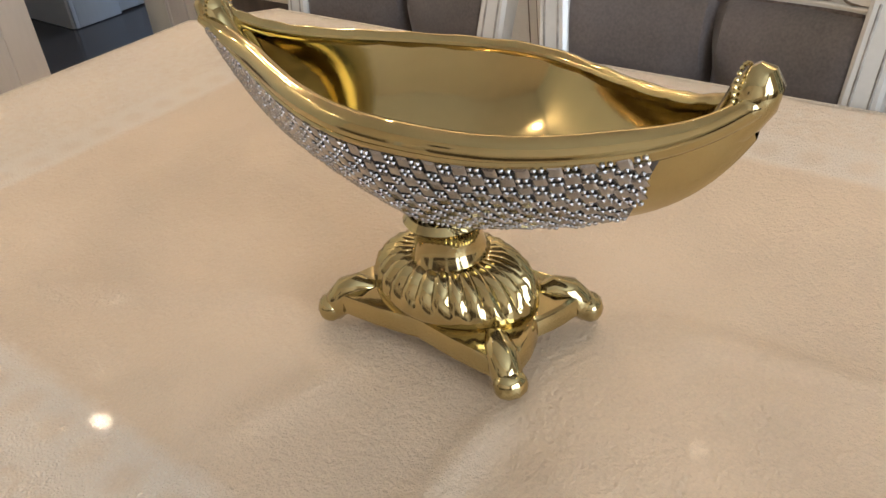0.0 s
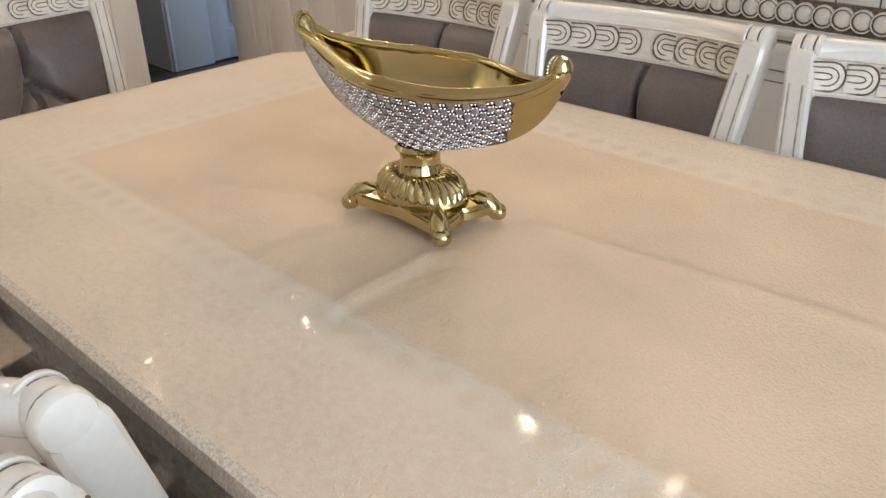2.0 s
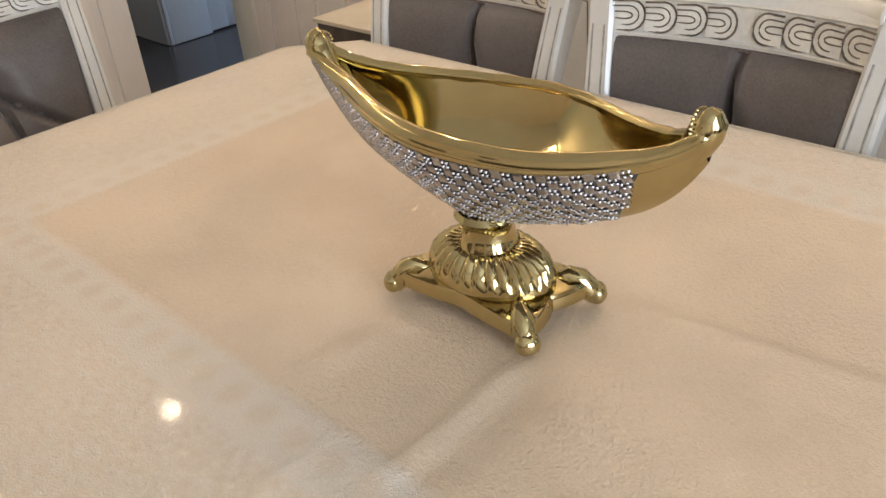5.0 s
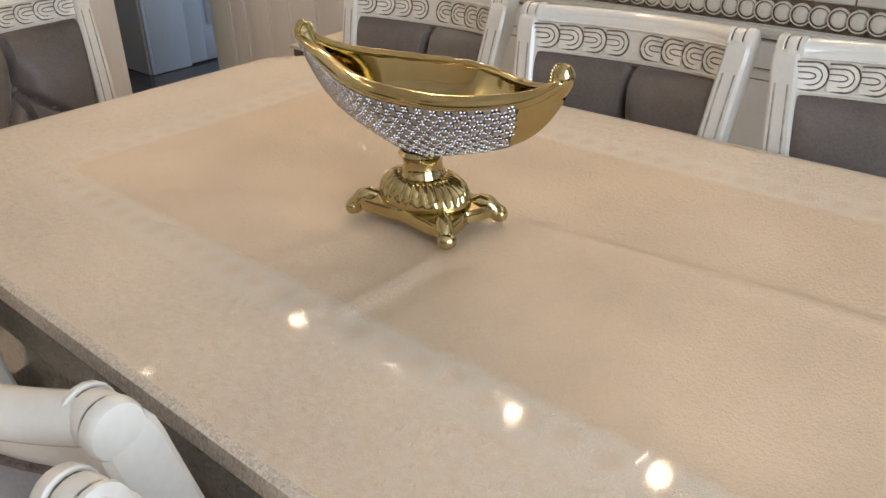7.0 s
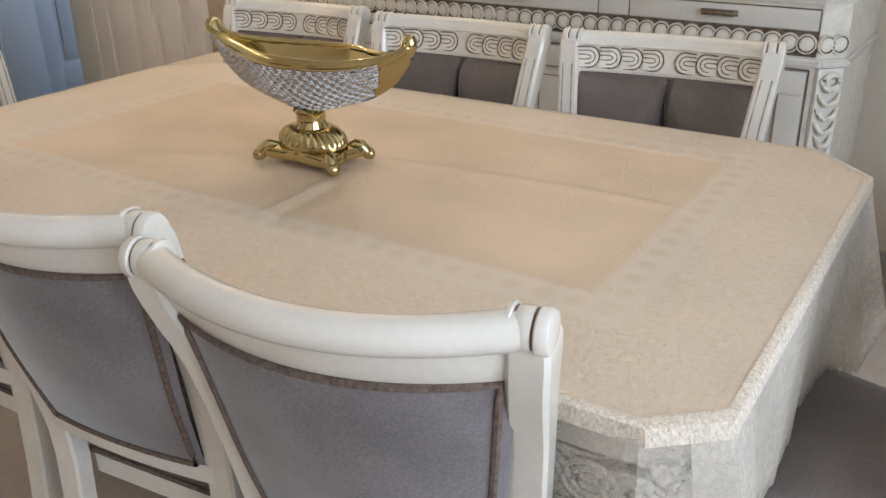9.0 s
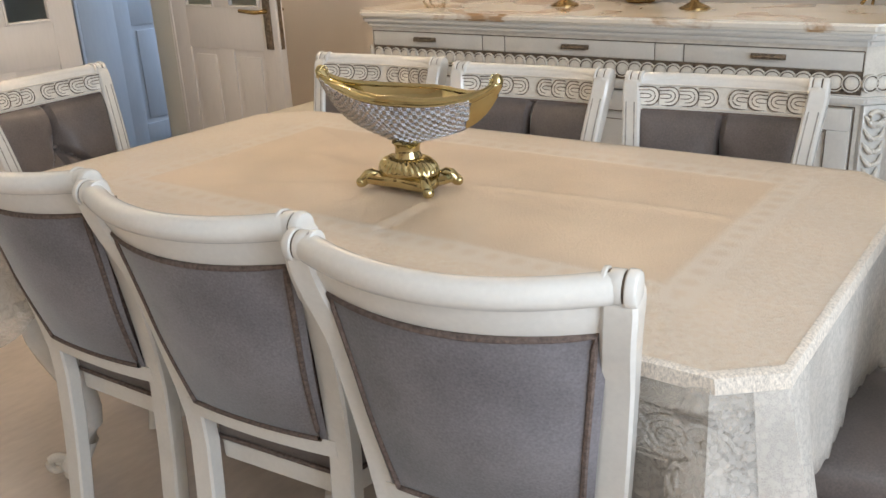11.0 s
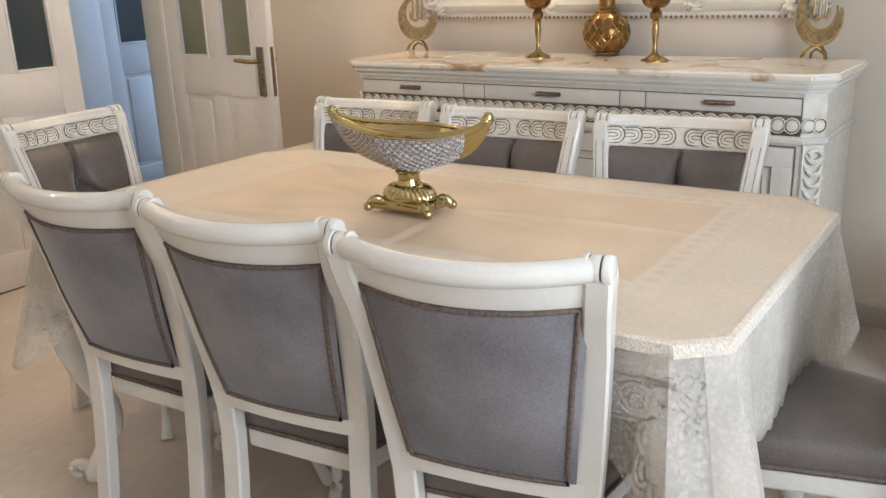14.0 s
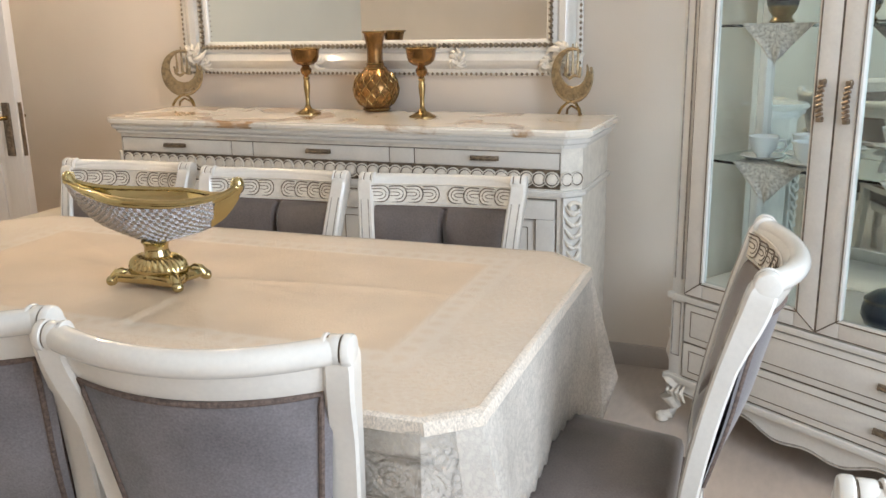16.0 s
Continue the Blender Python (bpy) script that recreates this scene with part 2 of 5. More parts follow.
def box(bm, x0, x1, y0, y1, z0, z1, bevel=0.0, m=None):
    t = bmesh.new()
    bmesh.ops.create_cube(t, size=1)
    for v in t.verts:
        v.co = ((x0 + x1) / 2 + v.co.x * (x1 - x0), (y0 + y1) / 2 + v.co.y * (y1 - y0), (z0 + z1) / 2 + v.co.z * (z1 - z0))
    if bevel:
        bmesh.ops.bevel(t, geom=t.edges[:], offset=bevel, segments=2, profile=0.6, affect="EDGES")
    if m:
        t.transform(m)
    me = bpy.data.meshes.new("t")
    t.to_mesh(me)
    t.free()
    bm.from_mesh(me)
    bpy.data.meshes.remove(me)
    return bm


def boxed(x0, x1, y0, y1, z0, z1, bevel=0.0, m=None):
    return box(bmesh.new(), x0, x1, y0, y1, z0, z1, bevel, m)


def loft(bm, rings, closed=True, cap=True, loop=False):
    rows = [[bm.verts.new(p) for p in ring] for ring in rings]
    k = len(rows[0])
    pairs = list(zip(rows, rows[1:])) + ([(rows[-1], rows[0])] if loop else [])
    for a, b in pairs:
        for i in range(k if closed else k - 1):
            j = (i + 1) % k
            bm.faces.new((a[i], a[j], b[j], b[i]))
    if cap and closed and not loop:
        bm.faces.new(rows[0][::-1])
        bm.faces.new(rows[-1])
    return bm


def tube(bm, pts, radii, n=10, loop=False, flat=1.0, up=Vector((0, 0, 1))):
    pts = [Vector(p) for p in pts]
    if not hasattr(radii, "__len__"):
        radii = [radii] * len(pts)
    rings = []
    for i, p in enumerate(pts):
        if loop:
            d = pts[(i + 1) % len(pts)] - pts[i - 1]
        else:
            d = pts[min(i + 1, len(pts) - 1)] - pts[max(i - 1, 0)]
        d.normalize()
        a = d.cross(up if abs(d.dot(up)) < 0.95 else Vector((1, 0, 0))).normalized()
        b = d.cross(a)
        rings.append([p + radii[i] * (math.cos(2 * math.pi * k / n) * a + flat * math.sin(2 * math.pi * k / n) * b) for k in range(n)])
    return loft(bm, rings, loop=loop)


def lathe(bm, prof, n=24, center=(0, 0, 0)):
    c = Vector(center)
    return loft(bm, [[c + Vector((r * math.cos(2 * math.pi * k / n), r * math.sin(2 * math.pi * k / n), z)) for k in range(n)] for r, z in prof])


def rect(bm, pts, sizes, side=Vector((1, 0, 0)), round_=0.25):
    """A bar of rectangular section with eased edges along pts; sizes (across side, depth) for each point."""
    pts = [Vector(p) for p in pts]
    rings = []
    for i, p in enumerate(pts):
        d = (pts[min(i + 1, len(pts) - 1)] - pts[max(i - 1, 0)]).normalized()
        a = (side - d * side.dot(d)).normalized()
        b = d.cross(a)
        w, h = sizes[i] if hasattr(sizes[0], "__len__") else sizes
        w, h = w / 2, h / 2
        e = round_ * min(w, h)
        rings.append([p + a * x + b * y for x, y in ((w - e, h), (w, h - e), (w, -h + e), (w - e, -h), (-w + e, -h), (-w, -h + e), (-w, h - e), (-w + e, h))])
    return loft(bm, rings)


def prism(bm, outline, z0, z1, axis="z"):
    """outline of (a, b) pairs pushed from z0 to z1 along the axis"""
    f = {"z": lambda a, b, c: (a, b, c), "y": lambda a, b, c: (a, c, b), "x": lambda a, b, c: (c, a, b)}[axis]
    return loft(bm, [[Vector(f(a, b, z)) for a, b in outline] for z in (z0, z1)])


def smooth01(t):
    t = max(0.0, min(1.0, t))
    return t * t * (3 - 2 * t)


# ---- room ----
X0, X1, Y0 = -3.36, 1.80, -4.30
HALL0 = -5.7
structure("floor", boxed(X0, X1, Y0 - 0.2, 0, -0.12, 0), FLOORM, "light beige satin floor with a soft sheen", ROOM)
structure("floor_hall", boxed(HALL0, X0, -3.2, 1.9, -0.12, -0.004), HALLFLOOR, "dark polished wooden hall floor", ROOM)
structure("ceiling", boxed(HALL0, X1 + 0.2, Y0 - 0.2, 1.9, CEIL, CEIL + 0.12), CEILM, "plain white painted ceiling", ROOM)
structure("wall_north", boxed(X0 - 0.14, X1 + 0.14, 0, 0.14, 0, CEIL), WALLM, "warm cream painted wall behind the sideboard", ROOM)
bm = bmesh.new()
box(bm, X1, X1 + 0.14, Y0, -3.57, 0, CEIL)
box(bm, X1, X1 + 0.14, -1.73, 0, 0, CEIL)
box(bm, X1, X1 + 0.14, -3.57, -1.73, 0, 0.63)
box(bm, X1, X1 + 0.14, -3.57, -1.73, 2.17, CEIL)
structure("wall_east", bm, WALLM, "cream painted side wall with a window opening", ROOM)
structure("wall_south", boxed(X0 - 0.14, X1 + 0.14, Y0 - 0.14, Y0, 0, CEIL), WALLM, "cream painted plain wall", ROOM)
LEAF0, LEAF1, GAP1 = -1.66, -0.94, -0.445
bm = bmesh.new()
box(bm, X0 - 0.14, X0, Y0, LEAF0 - 0.02, 0, CEIL)
box(bm, X0 - 0.14, X0, LEAF0 - 0.02, GAP1, 2.08, CEIL)
box(bm, X0 - 0.14, X0, GAP1, 0, 0, CEIL)
structure("wall_west", bm, PANELM, "pale cream wall with the double door opening", ROOM)
bm = bmesh.new()
box(bm, X0, X0 + 0.018, LEAF0 - 0.11, LEAF0 - 0.02, 0, 2.16, 0.005)
box(bm, X0, X0 + 0.018, LEAF0 - 0.02, GAP1, 2.08, 2.16, 0.005)
box(bm, X0, X0 + 0.018, GAP1, GAP1 + 0.09, 0, 2.16, 0.005)
structure("trim_door", bm, DOORM, "white painted door casing", ROOM)
bm = bmesh.new()
box(bm, X0, X0 + 0.016, Y0, LEAF0 - 0.11, 0, 0.085, 0.004)
box(bm, X0, X0 + 0.016, GAP1 + 0.09, -0.018, 0, 0.085, 0.004)
box(bm, X0, X1, -0.016, -0.001, 0, 0.085, 0.004)
box(bm, X1 - 0.016, X1, Y0, -0.016, 0, 0.085, 0.004)
structure("baseboard", bm, SKIRTM, "greige painted baseboard along the walls", ROOM)
# hall beyond the door
bm = bmesh.new()
box(bm, -4.61, -4.47, -0.30, -0.045, 0, CEIL)
box(bm, -4.61, -4.47, -0.045, 0.83, 2.08, CEIL)
box(bm, -4.61, -4.47, 0.83, 1.9, 0, CEIL)
box(bm, HALL0, -4.61, -0.30, -0.16, 0, CEIL)
structure("wall_hall", bm, WALLM, "pale hall wall in cool daylight", ROOM)
bm = bmesh.new()
box(bm, HALL0 - 0.14, HALL0, -3.2, 1.9, 0, CEIL)
box(bm, HALL0, X0 - 0.14, -3.34, -3.2, 0, CEIL)
box(bm, HALL0, -4.40, 1.9, 2.04, 0, CEIL)
box(bm, -3.50, X0, 1.9, 2.04, 0, CEIL)
box(bm, -4.40, -3.50, 1.9, 2.04, 2.45, CEIL)
box(bm, -4.40, -3.50, 1.9, 2.04, 0, 0.75)
box(bm, X0 - 0.14, X0, 0.14, 1.9, 0, CEIL)
structure("wall_hall_far", bm, WALLM, "plain hall walls in shade", ROOM)


def door_leaf(name, m, width, label, panes=2, handle=True):
    """A panelled leaf in the xz plane from x=0 to width, thickness along y, with glass panes above and panels below."""
    d = tagged(new(name), label, "door", kind="structure")
    d.matrix_world = m
    H, T = 2.06, 0.040
    st, mid = 0.105, 0.10
    bm = bmesh.new()
    pw = (width - 2 * st - (panes - 1) * mid) / panes
    xs = [(st + i * (pw + mid), st + i * (pw + mid) + pw) for i in range(panes)]
    box(bm, 0, st, -T / 2, T / 2, 0.006, H, 0.003)
    box(bm, width - st, width, -T / 2, T / 2, 0.006, H, 0.003)
    for a, b in zip(xs, xs[1:]):
        for z0, z1 in ((0.17, 0.77), (0.955, 1.93)):
            box(bm, a[1], b[0], -T / 2, T / 2, z0, z1, 0.001)
    for z0, z1 in ((0.006, 0.17), (0.77, 0.955), (1.93, H)):
        box(bm, st, width - st, -T / 2, T / 2, z0, z1, 0.002)
    part("leaf_frame", bm, DOORM, d)
    for a, b in xs:
        bm = bmesh.new()
        box(bm, a, b, -0.012, 0.012, 0.17, 0.77)
        box(bm, a + 0.03, b - 0.03, -0.019, 0.019, 0.20, 0.74, 0.007)
        part("panel", bm, DOORM, d)
        p = part("pane", boxed(a, b, -0.004, 0.004, 0.955, 1.93), FROST, d, "dark frosted glass pane")
        bm = bmesh.new()
        for x0, x1, z0, z1 in ((a, a + 0.012, 0.955, 1.93), (b - 0.012, b, 0.955, 1.93), (a + 0.012, b - 0.012, 0.955, 0.967), (a + 0.012, b - 0.012, 1.918, 1.93)):
            box(bm, x0, x1, -0.024, 0.024, z0, z1, 0.003)
        part("bead", bm, DOORM, d)
    if handle:
        for s in (-1, 1):
            y = s * (T / 2 + 0.004)
            pl = part("handle_plate", boxed(width - 0.075, width - 0.035, y - 0.005, y + 0.005, 0.78, 1.01, 0.003), STEEL, d, "bronze-coloured back plate")
            bm = bmesh.new()
            tube(bm, [(width - 0.055, y, 0.945), (width - 0.055, y + s * 0.045, 0.945), (width - 0.075, y + s * 0.055, 0.945), (width - 0.17, y + s * 0.055, 0.950)], [0.010, 0.009, 0.010, 0.008])
            part("lever", bm, BRONZE, pl)
        part("lock_edge", boxed(width - 0.002, width + 0.002, -0.010, 0.010, 0.78, 1.01), STEEL, d)
    return d


door_leaf("door_1", ROOM @ pose(X0 - 0.02, LEAF0, 0, 0, 0, 90), LEAF1 - LEAF0, "white panelled door leaf with dark glass panes, shut", handle=False)
door_leaf("door_2", ROOM @ pose(X0 + 0.01, GAP1 + 0.025, 0, 0, 0, 1.0), 0.72, "white panelled door leaf with glass panes, standing wide open")
door_leaf("door_3", ROOM @ pose(-4.49, -0.035, 0, 0, 0, 90), 0.86, "white hall door with glass panes in blue daylight", handle=False)
bm = bmesh.new()
for y0, y1, z0, z1 in ((-0.29, -0.27, 0, 2.16), (-0.27, -0.045, 0, 2.16), (0.83, 0.91, 0, 2.16), (-0.045, 0.83, 2.08, 2.16)):
    box(bm, -4.47, -4.45, y0, y1, z0, z1, 0.004)
structure("trim_hall_door", bm, DOORM, "white painted casing of the hall door", ROOM)


def downlight(x, y):
    t = thing("downlight", pose(x, y, CEIL), "small recessed round ceiling spotlight, switched on", "ceiling light", "row of ceiling spotlights")
    bm = bmesh.new()
    tube(bm, [(0.047 * math.cos(a * math.pi / 10), 0.047 * math.sin(a * math.pi / 10), -0.002) for a in range(20)], 0.008, 8, loop=True)
    part("ring", bm, CHROME, t, "bright metal ring")
    bm = bmesh.new()
    lathe(bm, [(0.034, -0.004), (0.034, 0.0)], 20)
    part("bulb", bm, GLOW, t, "glowing bulb")


for i in range(5):
    downlight(-2.70 + 0.64 * i, 1.885 + 0.052 * i)
for i in range(3):
    downlight(-2.70, 1.0 - 0.9 * i)


# ---- dining table and cloth ----
TX0, TX1, TY0, TY1, TZ = -1.21, 0.519, 0.003, 0.945, 0.766
CUT = ((0.070, 0.060), (0.105, 0.105))


def octagon(grow=0.0):
    x0, x1, y0, y1 = TX0 - grow, TX1 + grow, TY0 - grow, TY1 + grow
    (a, b), (c, d) = CUT
    return [(x0 + a, y0), (x1 - a, y0), (x1, y0 + b), (x1, y1 - d), (x1 - c, y1), (x0 + c, y1), (x0, y1 - d), (x0, y0 + b)]


def cabriole(bm, foot, knee, top, w=0.07):
    """A bowed leg that ends in a scrolled toe; foot, knee and top are (x, y)."""
    pts, rad = [], []
    for i in range(15):
        t = i / 14
        z = t
        s = math.sin(t * math.pi)
        bow = 0.5 * (1 - math.cos(t * math.pi))
        out = math.sin(t * 2 * math.pi) * 0.52
        x = foot[0] + (top[0] - foot[0]) * bow - (knee[0] - top[0]) * out * 1.4
        y = foot[1] + (top[1] - foot[1]) * bow - (knee[1] - top[1]) * out * 1.4
        pts.append((x, y, 0.022 + t * knee[2]))
        rad.append(w * (0.26 + 0.42 * t ** 1.5 + 0.10 * (1 - t) ** 6))
    tube(bm, pts, rad, 10)
    return pts


def dining_table():
    t = thing("dining_table", pose(0, 0, 0), "ivory carved dining table on bowed cabriole legs", "table")
    bm = bmesh.new()
    prism(bm, octagon(-0.004), TZ - 0.040, TZ - 0.004)
    bmesh.ops.bevel(bm, geom=[e for e in bm.edges], offset=0.007, segments=3, affect="EDGES")
    part("tabletop", bm, LACQUER, t)
    bm = bmesh.new()
    prism(bm, octagon(-0.018), TZ - 0.068, TZ - 0.040)
    part("edge_moulding", bm, WORN, t)
    # aprons with a row of carved rings
    z0, z1 = TZ - 0.165, TZ - 0.068
    sides = (("x", TX0 + 0.12, TX1 - 0.12, TY0 + 0.035, -1), ("x", TX0 + 0.12, TX1 - 0.12, TY1 - 0.035, 1), ("y", TY0 + 0.12, TY1 - 0.12, TX0 + 0.035, -1), ("y", TY0 + 0.12, TY1 - 0.12, TX1 - 0.035, 1))
    for ax, a, b, c, s in sides:
        bm = bmesh.new()
        if ax == "x":
            box(bm, a - 0.06, b + 0.06, min(c, c - s * 0.025), max(c, c - s * 0.025), z0, z1, 0.003)
        else:
            box(bm, min(c, c - s * 0.025), max(c, c - s * 0.025), a - 0.06, b + 0.06, z0, z1, 0.003)
        ap = part("apron", bm, WORN, t)
        bm = bmesh.new()
        a, b = a - 0.05, b + 0.05
        n = int((b - a) / 0.058)
        for i in range(n + 1):
            q = a + (b - a) * i / n
            ring = [(q + 0.033 * math.cos(k * math.pi / 7), (z0 + z1) / 2 - 0.006 + 0.027 * math.sin(k * math.pi / 7)) for k in range(14)]
            for r in (1.0, 0.66, 0.3):
                mid = (q, (z0 + z1) / 2 - 0.006)
                pts = [(mid[0] + (u - mid[0]) * r, c + s * 0.002, mid[1] + (v - mid[1]) * r) if ax == "x" else (c + s * 0.002, mid[0] + (u - mid[0]) * r, mid[1] + (v - mid[1]) * r) for u, v in ring]
                tube(bm, pts, 0.0046, 6, loop=True)
        tagged(part("ring_carving", bm, LACQUER, ap), kind="stuff")
        bm = bmesh.new()
        for i in range(n + 1):
            q = a + (b - a) * i / n
            zc = (z0 + z1) / 2 - 0.006
            for r in (1.17, 0.83, 0.47):
                ring = [(q + r * 0.033 * math.cos(k * math.pi / 9), zc + r * 0.027 * math.sin(k * math.pi / 9)) for k in range(18)]
                tube(bm, [(u, c + s * 0.0022, v) if ax == "x" else (c + s * 0.0022, u, v) for u, v in ring], 0.0019, 5, loop=True)
        for zz in (z0 + 0.008, z1 - 0.016, z1 - 0.004):
            tube(bm, [(a, c + s * 0.001, zz), (b, c + s * 0.001, zz)] if ax == "x" else [(c + s * 0.001, a, zz), (c + s * 0.001, b, zz)], 0.0018, 5)
        tagged(part("antique_line", bm, PATINA, ap), kind="stuff")
    for sx in (-1, 1):
        for sy in (-1, 1):
            cx, cy = (TX0 + 0.085 if sx < 0 else TX1 - 0.085), (TY0 + 0.085 if sy < 0 else TY1 - 0.085)
            bm = bmesh.new()
            box(bm, cx - 0.05, cx + 0.05, cy - 0.05, cy + 0.05, TZ - 0.30, TZ - 0.068, 0.012)
            cabriole(bm, (cx + sx * 0.045, cy + sy * 0.045), (cx + sx * 0.055, cy + sy * 0.055, TZ - 0.19), (cx, cy), 0.092)
            leg = part("leg", bm, LACQUER, t)
            bm = bmesh.new()
            fx, fy = cx + sx * 0.055, cy + sy * 0.055
            lathe(bm, [(0.014, 0.0), (0.024, 0.004), (0.026, 0.014), (0.016, 0.026)], 14, (fx - sx * 0.010, fy - sy * 0.010, 0))
            curl = []
            for q in range(17):
                a, r = math.pi * (0.9 - q / 6.5), 0.026 * (1 - q / 22)
                curl.append((fx + sx * (0.016 + 0.71 * r * math.cos(a)), fy + sy * (0.016 + 0.71 * r * math.cos(a)), 0.036 + r * math.sin(a)))
            tube(bm, curl, [0.013 - 0.0004 * q for q in range(17)], 9)
            part("toe", bm, WORN, leg)
            # carved feathers and small rings on both outer faces of the corner block
            bm, dark = bmesh.new(), bmesh.new()
            for ax in ("x", "y"):
                def face(u, v, out):
                    return (cx + u, cy + sy * (0.050 + out), v) if ax == "x" else (cx + sx * (0.050 + out), cy + u, v)
                for u, v, w, h in ((0.0, TZ - 0.285, 0.017, 0.038), (0.0, TZ - 0.225, 0.019, 0.034), (-0.030, TZ - 0.245, 0.012, 0.034), (0.030, TZ - 0.245, 0.012, 0.034), (-0.027, TZ - 0.185, 0.013, 0.026), (0.027, TZ - 0.185, 0.013, 0.026), (0.0, TZ - 0.175, 0.013, 0.018)):
                    loop = [(math.cos(k * math.pi / 9), math.sin(k * math.pi / 9)) for k in range(18)]
                    tube(bm, [face(u + w * a, v + h * b * (1.0 if b > 0 else 0.85), 0.003) for a, b in loop], 0.0044, 6, loop=True)
                    tube(bm, [face(u, v - h * 0.5, 0.004), face(u, v, 0.007), face(u, v + h * 0.55, 0.004)], [0.003, 0.0055, 0.003], 6)
                    tube(dark, [face(u + w * 0.62 * a, v + h * 0.72 * b, 0.002) for a, b in loop], 0.0020, 5, loop=True)
                    tube(dark, [face(u + w * 1.38 * a, v + h * 1.18 * b, 0.001) for a, b in loop], 0.0017, 5, loop=True)
                for f in (1.0, 0.55):
                    tube(bm, [face(0.030 * f * math.cos(k * math.pi / 8), TZ - 0.118 + 0.024 * f * math.sin(k * math.pi / 8), 0.003) for k in range(16)], 0.0045, 6, loop=True)
                    tube(dark, [face(0.036 * f * math.cos(k * math.pi / 8), TZ - 0.118 + 0.030 * f * math.sin(k * math.pi / 8), 0.002) for k in range(16)], 0.0018, 5, loop=True)
            part("knee_carving", bm, LACQUER, leg)
            part("antique_line", dark, PATINA, leg)
    return t


dining_table()


def wrinkle(x, y):
    """height of the cloth over the table: ridges of old folds and fine unevenness"""
    x, y = x - 0.030, y + 0.028

    def ridge(px, py, ang, length, w, h, fade=0.1):
        c, s = math.cos(radians(ang)), math.sin(radians(ang))
        u, v = (x - px) * c + (y - py) * s, -(x - px) * s + (y - py) * c
        v += 0.006 * math.sin(u * 9 + px * 40)
        k = smooth01(u / fade) * smooth01((length - u) / fade)
        return h * k * math.exp(-(v / w) ** 2)
    z = 0.0
    z += ridge(-0.29, 0.550, 2.5, 0.60, 0.011, 0.0055)
    z += ridge(-0.29, 0.560, -16, 0.34, 0.013, 0.0028)
    z += ridge(-0.281, 0.22, 91, 0.20, 0.009, 0.0042, 0.03)
    z += ridge(-0.250, 0.20, 91, 0.22, 0.020, -0.0030, 0.05)
    z += ridge(-0.362, 0.03, 89, 0.21, 0.0035, -0.0026, 0.02)
    z += ridge(-0.345, 0.03, 89, 0.21, 0.010, 0.0016, 0.02)
    z += ridge(-0.40, 0.42, -105, 0.18, 0.016, 0.0034)
    z += ridge(-0.25, 0.42, -48, 0.30, 0.020, 0.0030)
    z += ridge(-0.47, 0.44, -155, 0.36, 0.022, 0.0032)
    z += ridge(-0.48, 0.52, 168, 0.40, 0.024, 0.0036)
    z += ridge(-0.95, 0.24, 8, 0.42, 0.018, 0.0022)
    z += ridge(-0.46, 0.58, 120, 0.28, 0.016, 0.0030)
    z += ridge(-0.20, 0.50, 12, 0.40, 0.018, 0.0022)
    z += ridge(-0.62, 0.62, 150, 0.45, 0.020, 0.0026)
    for px in (-0.83, 0.10):
        z += 0.0008 * math.exp(-((x - px) / 0.006) ** 2)
    z += 0.0010 * noise.noise((x * 3, y * 3, 0.3)) + 0.0002 * noise.noise((x * 19, y * 19, 2.3))
    return max(z, -0.0032)


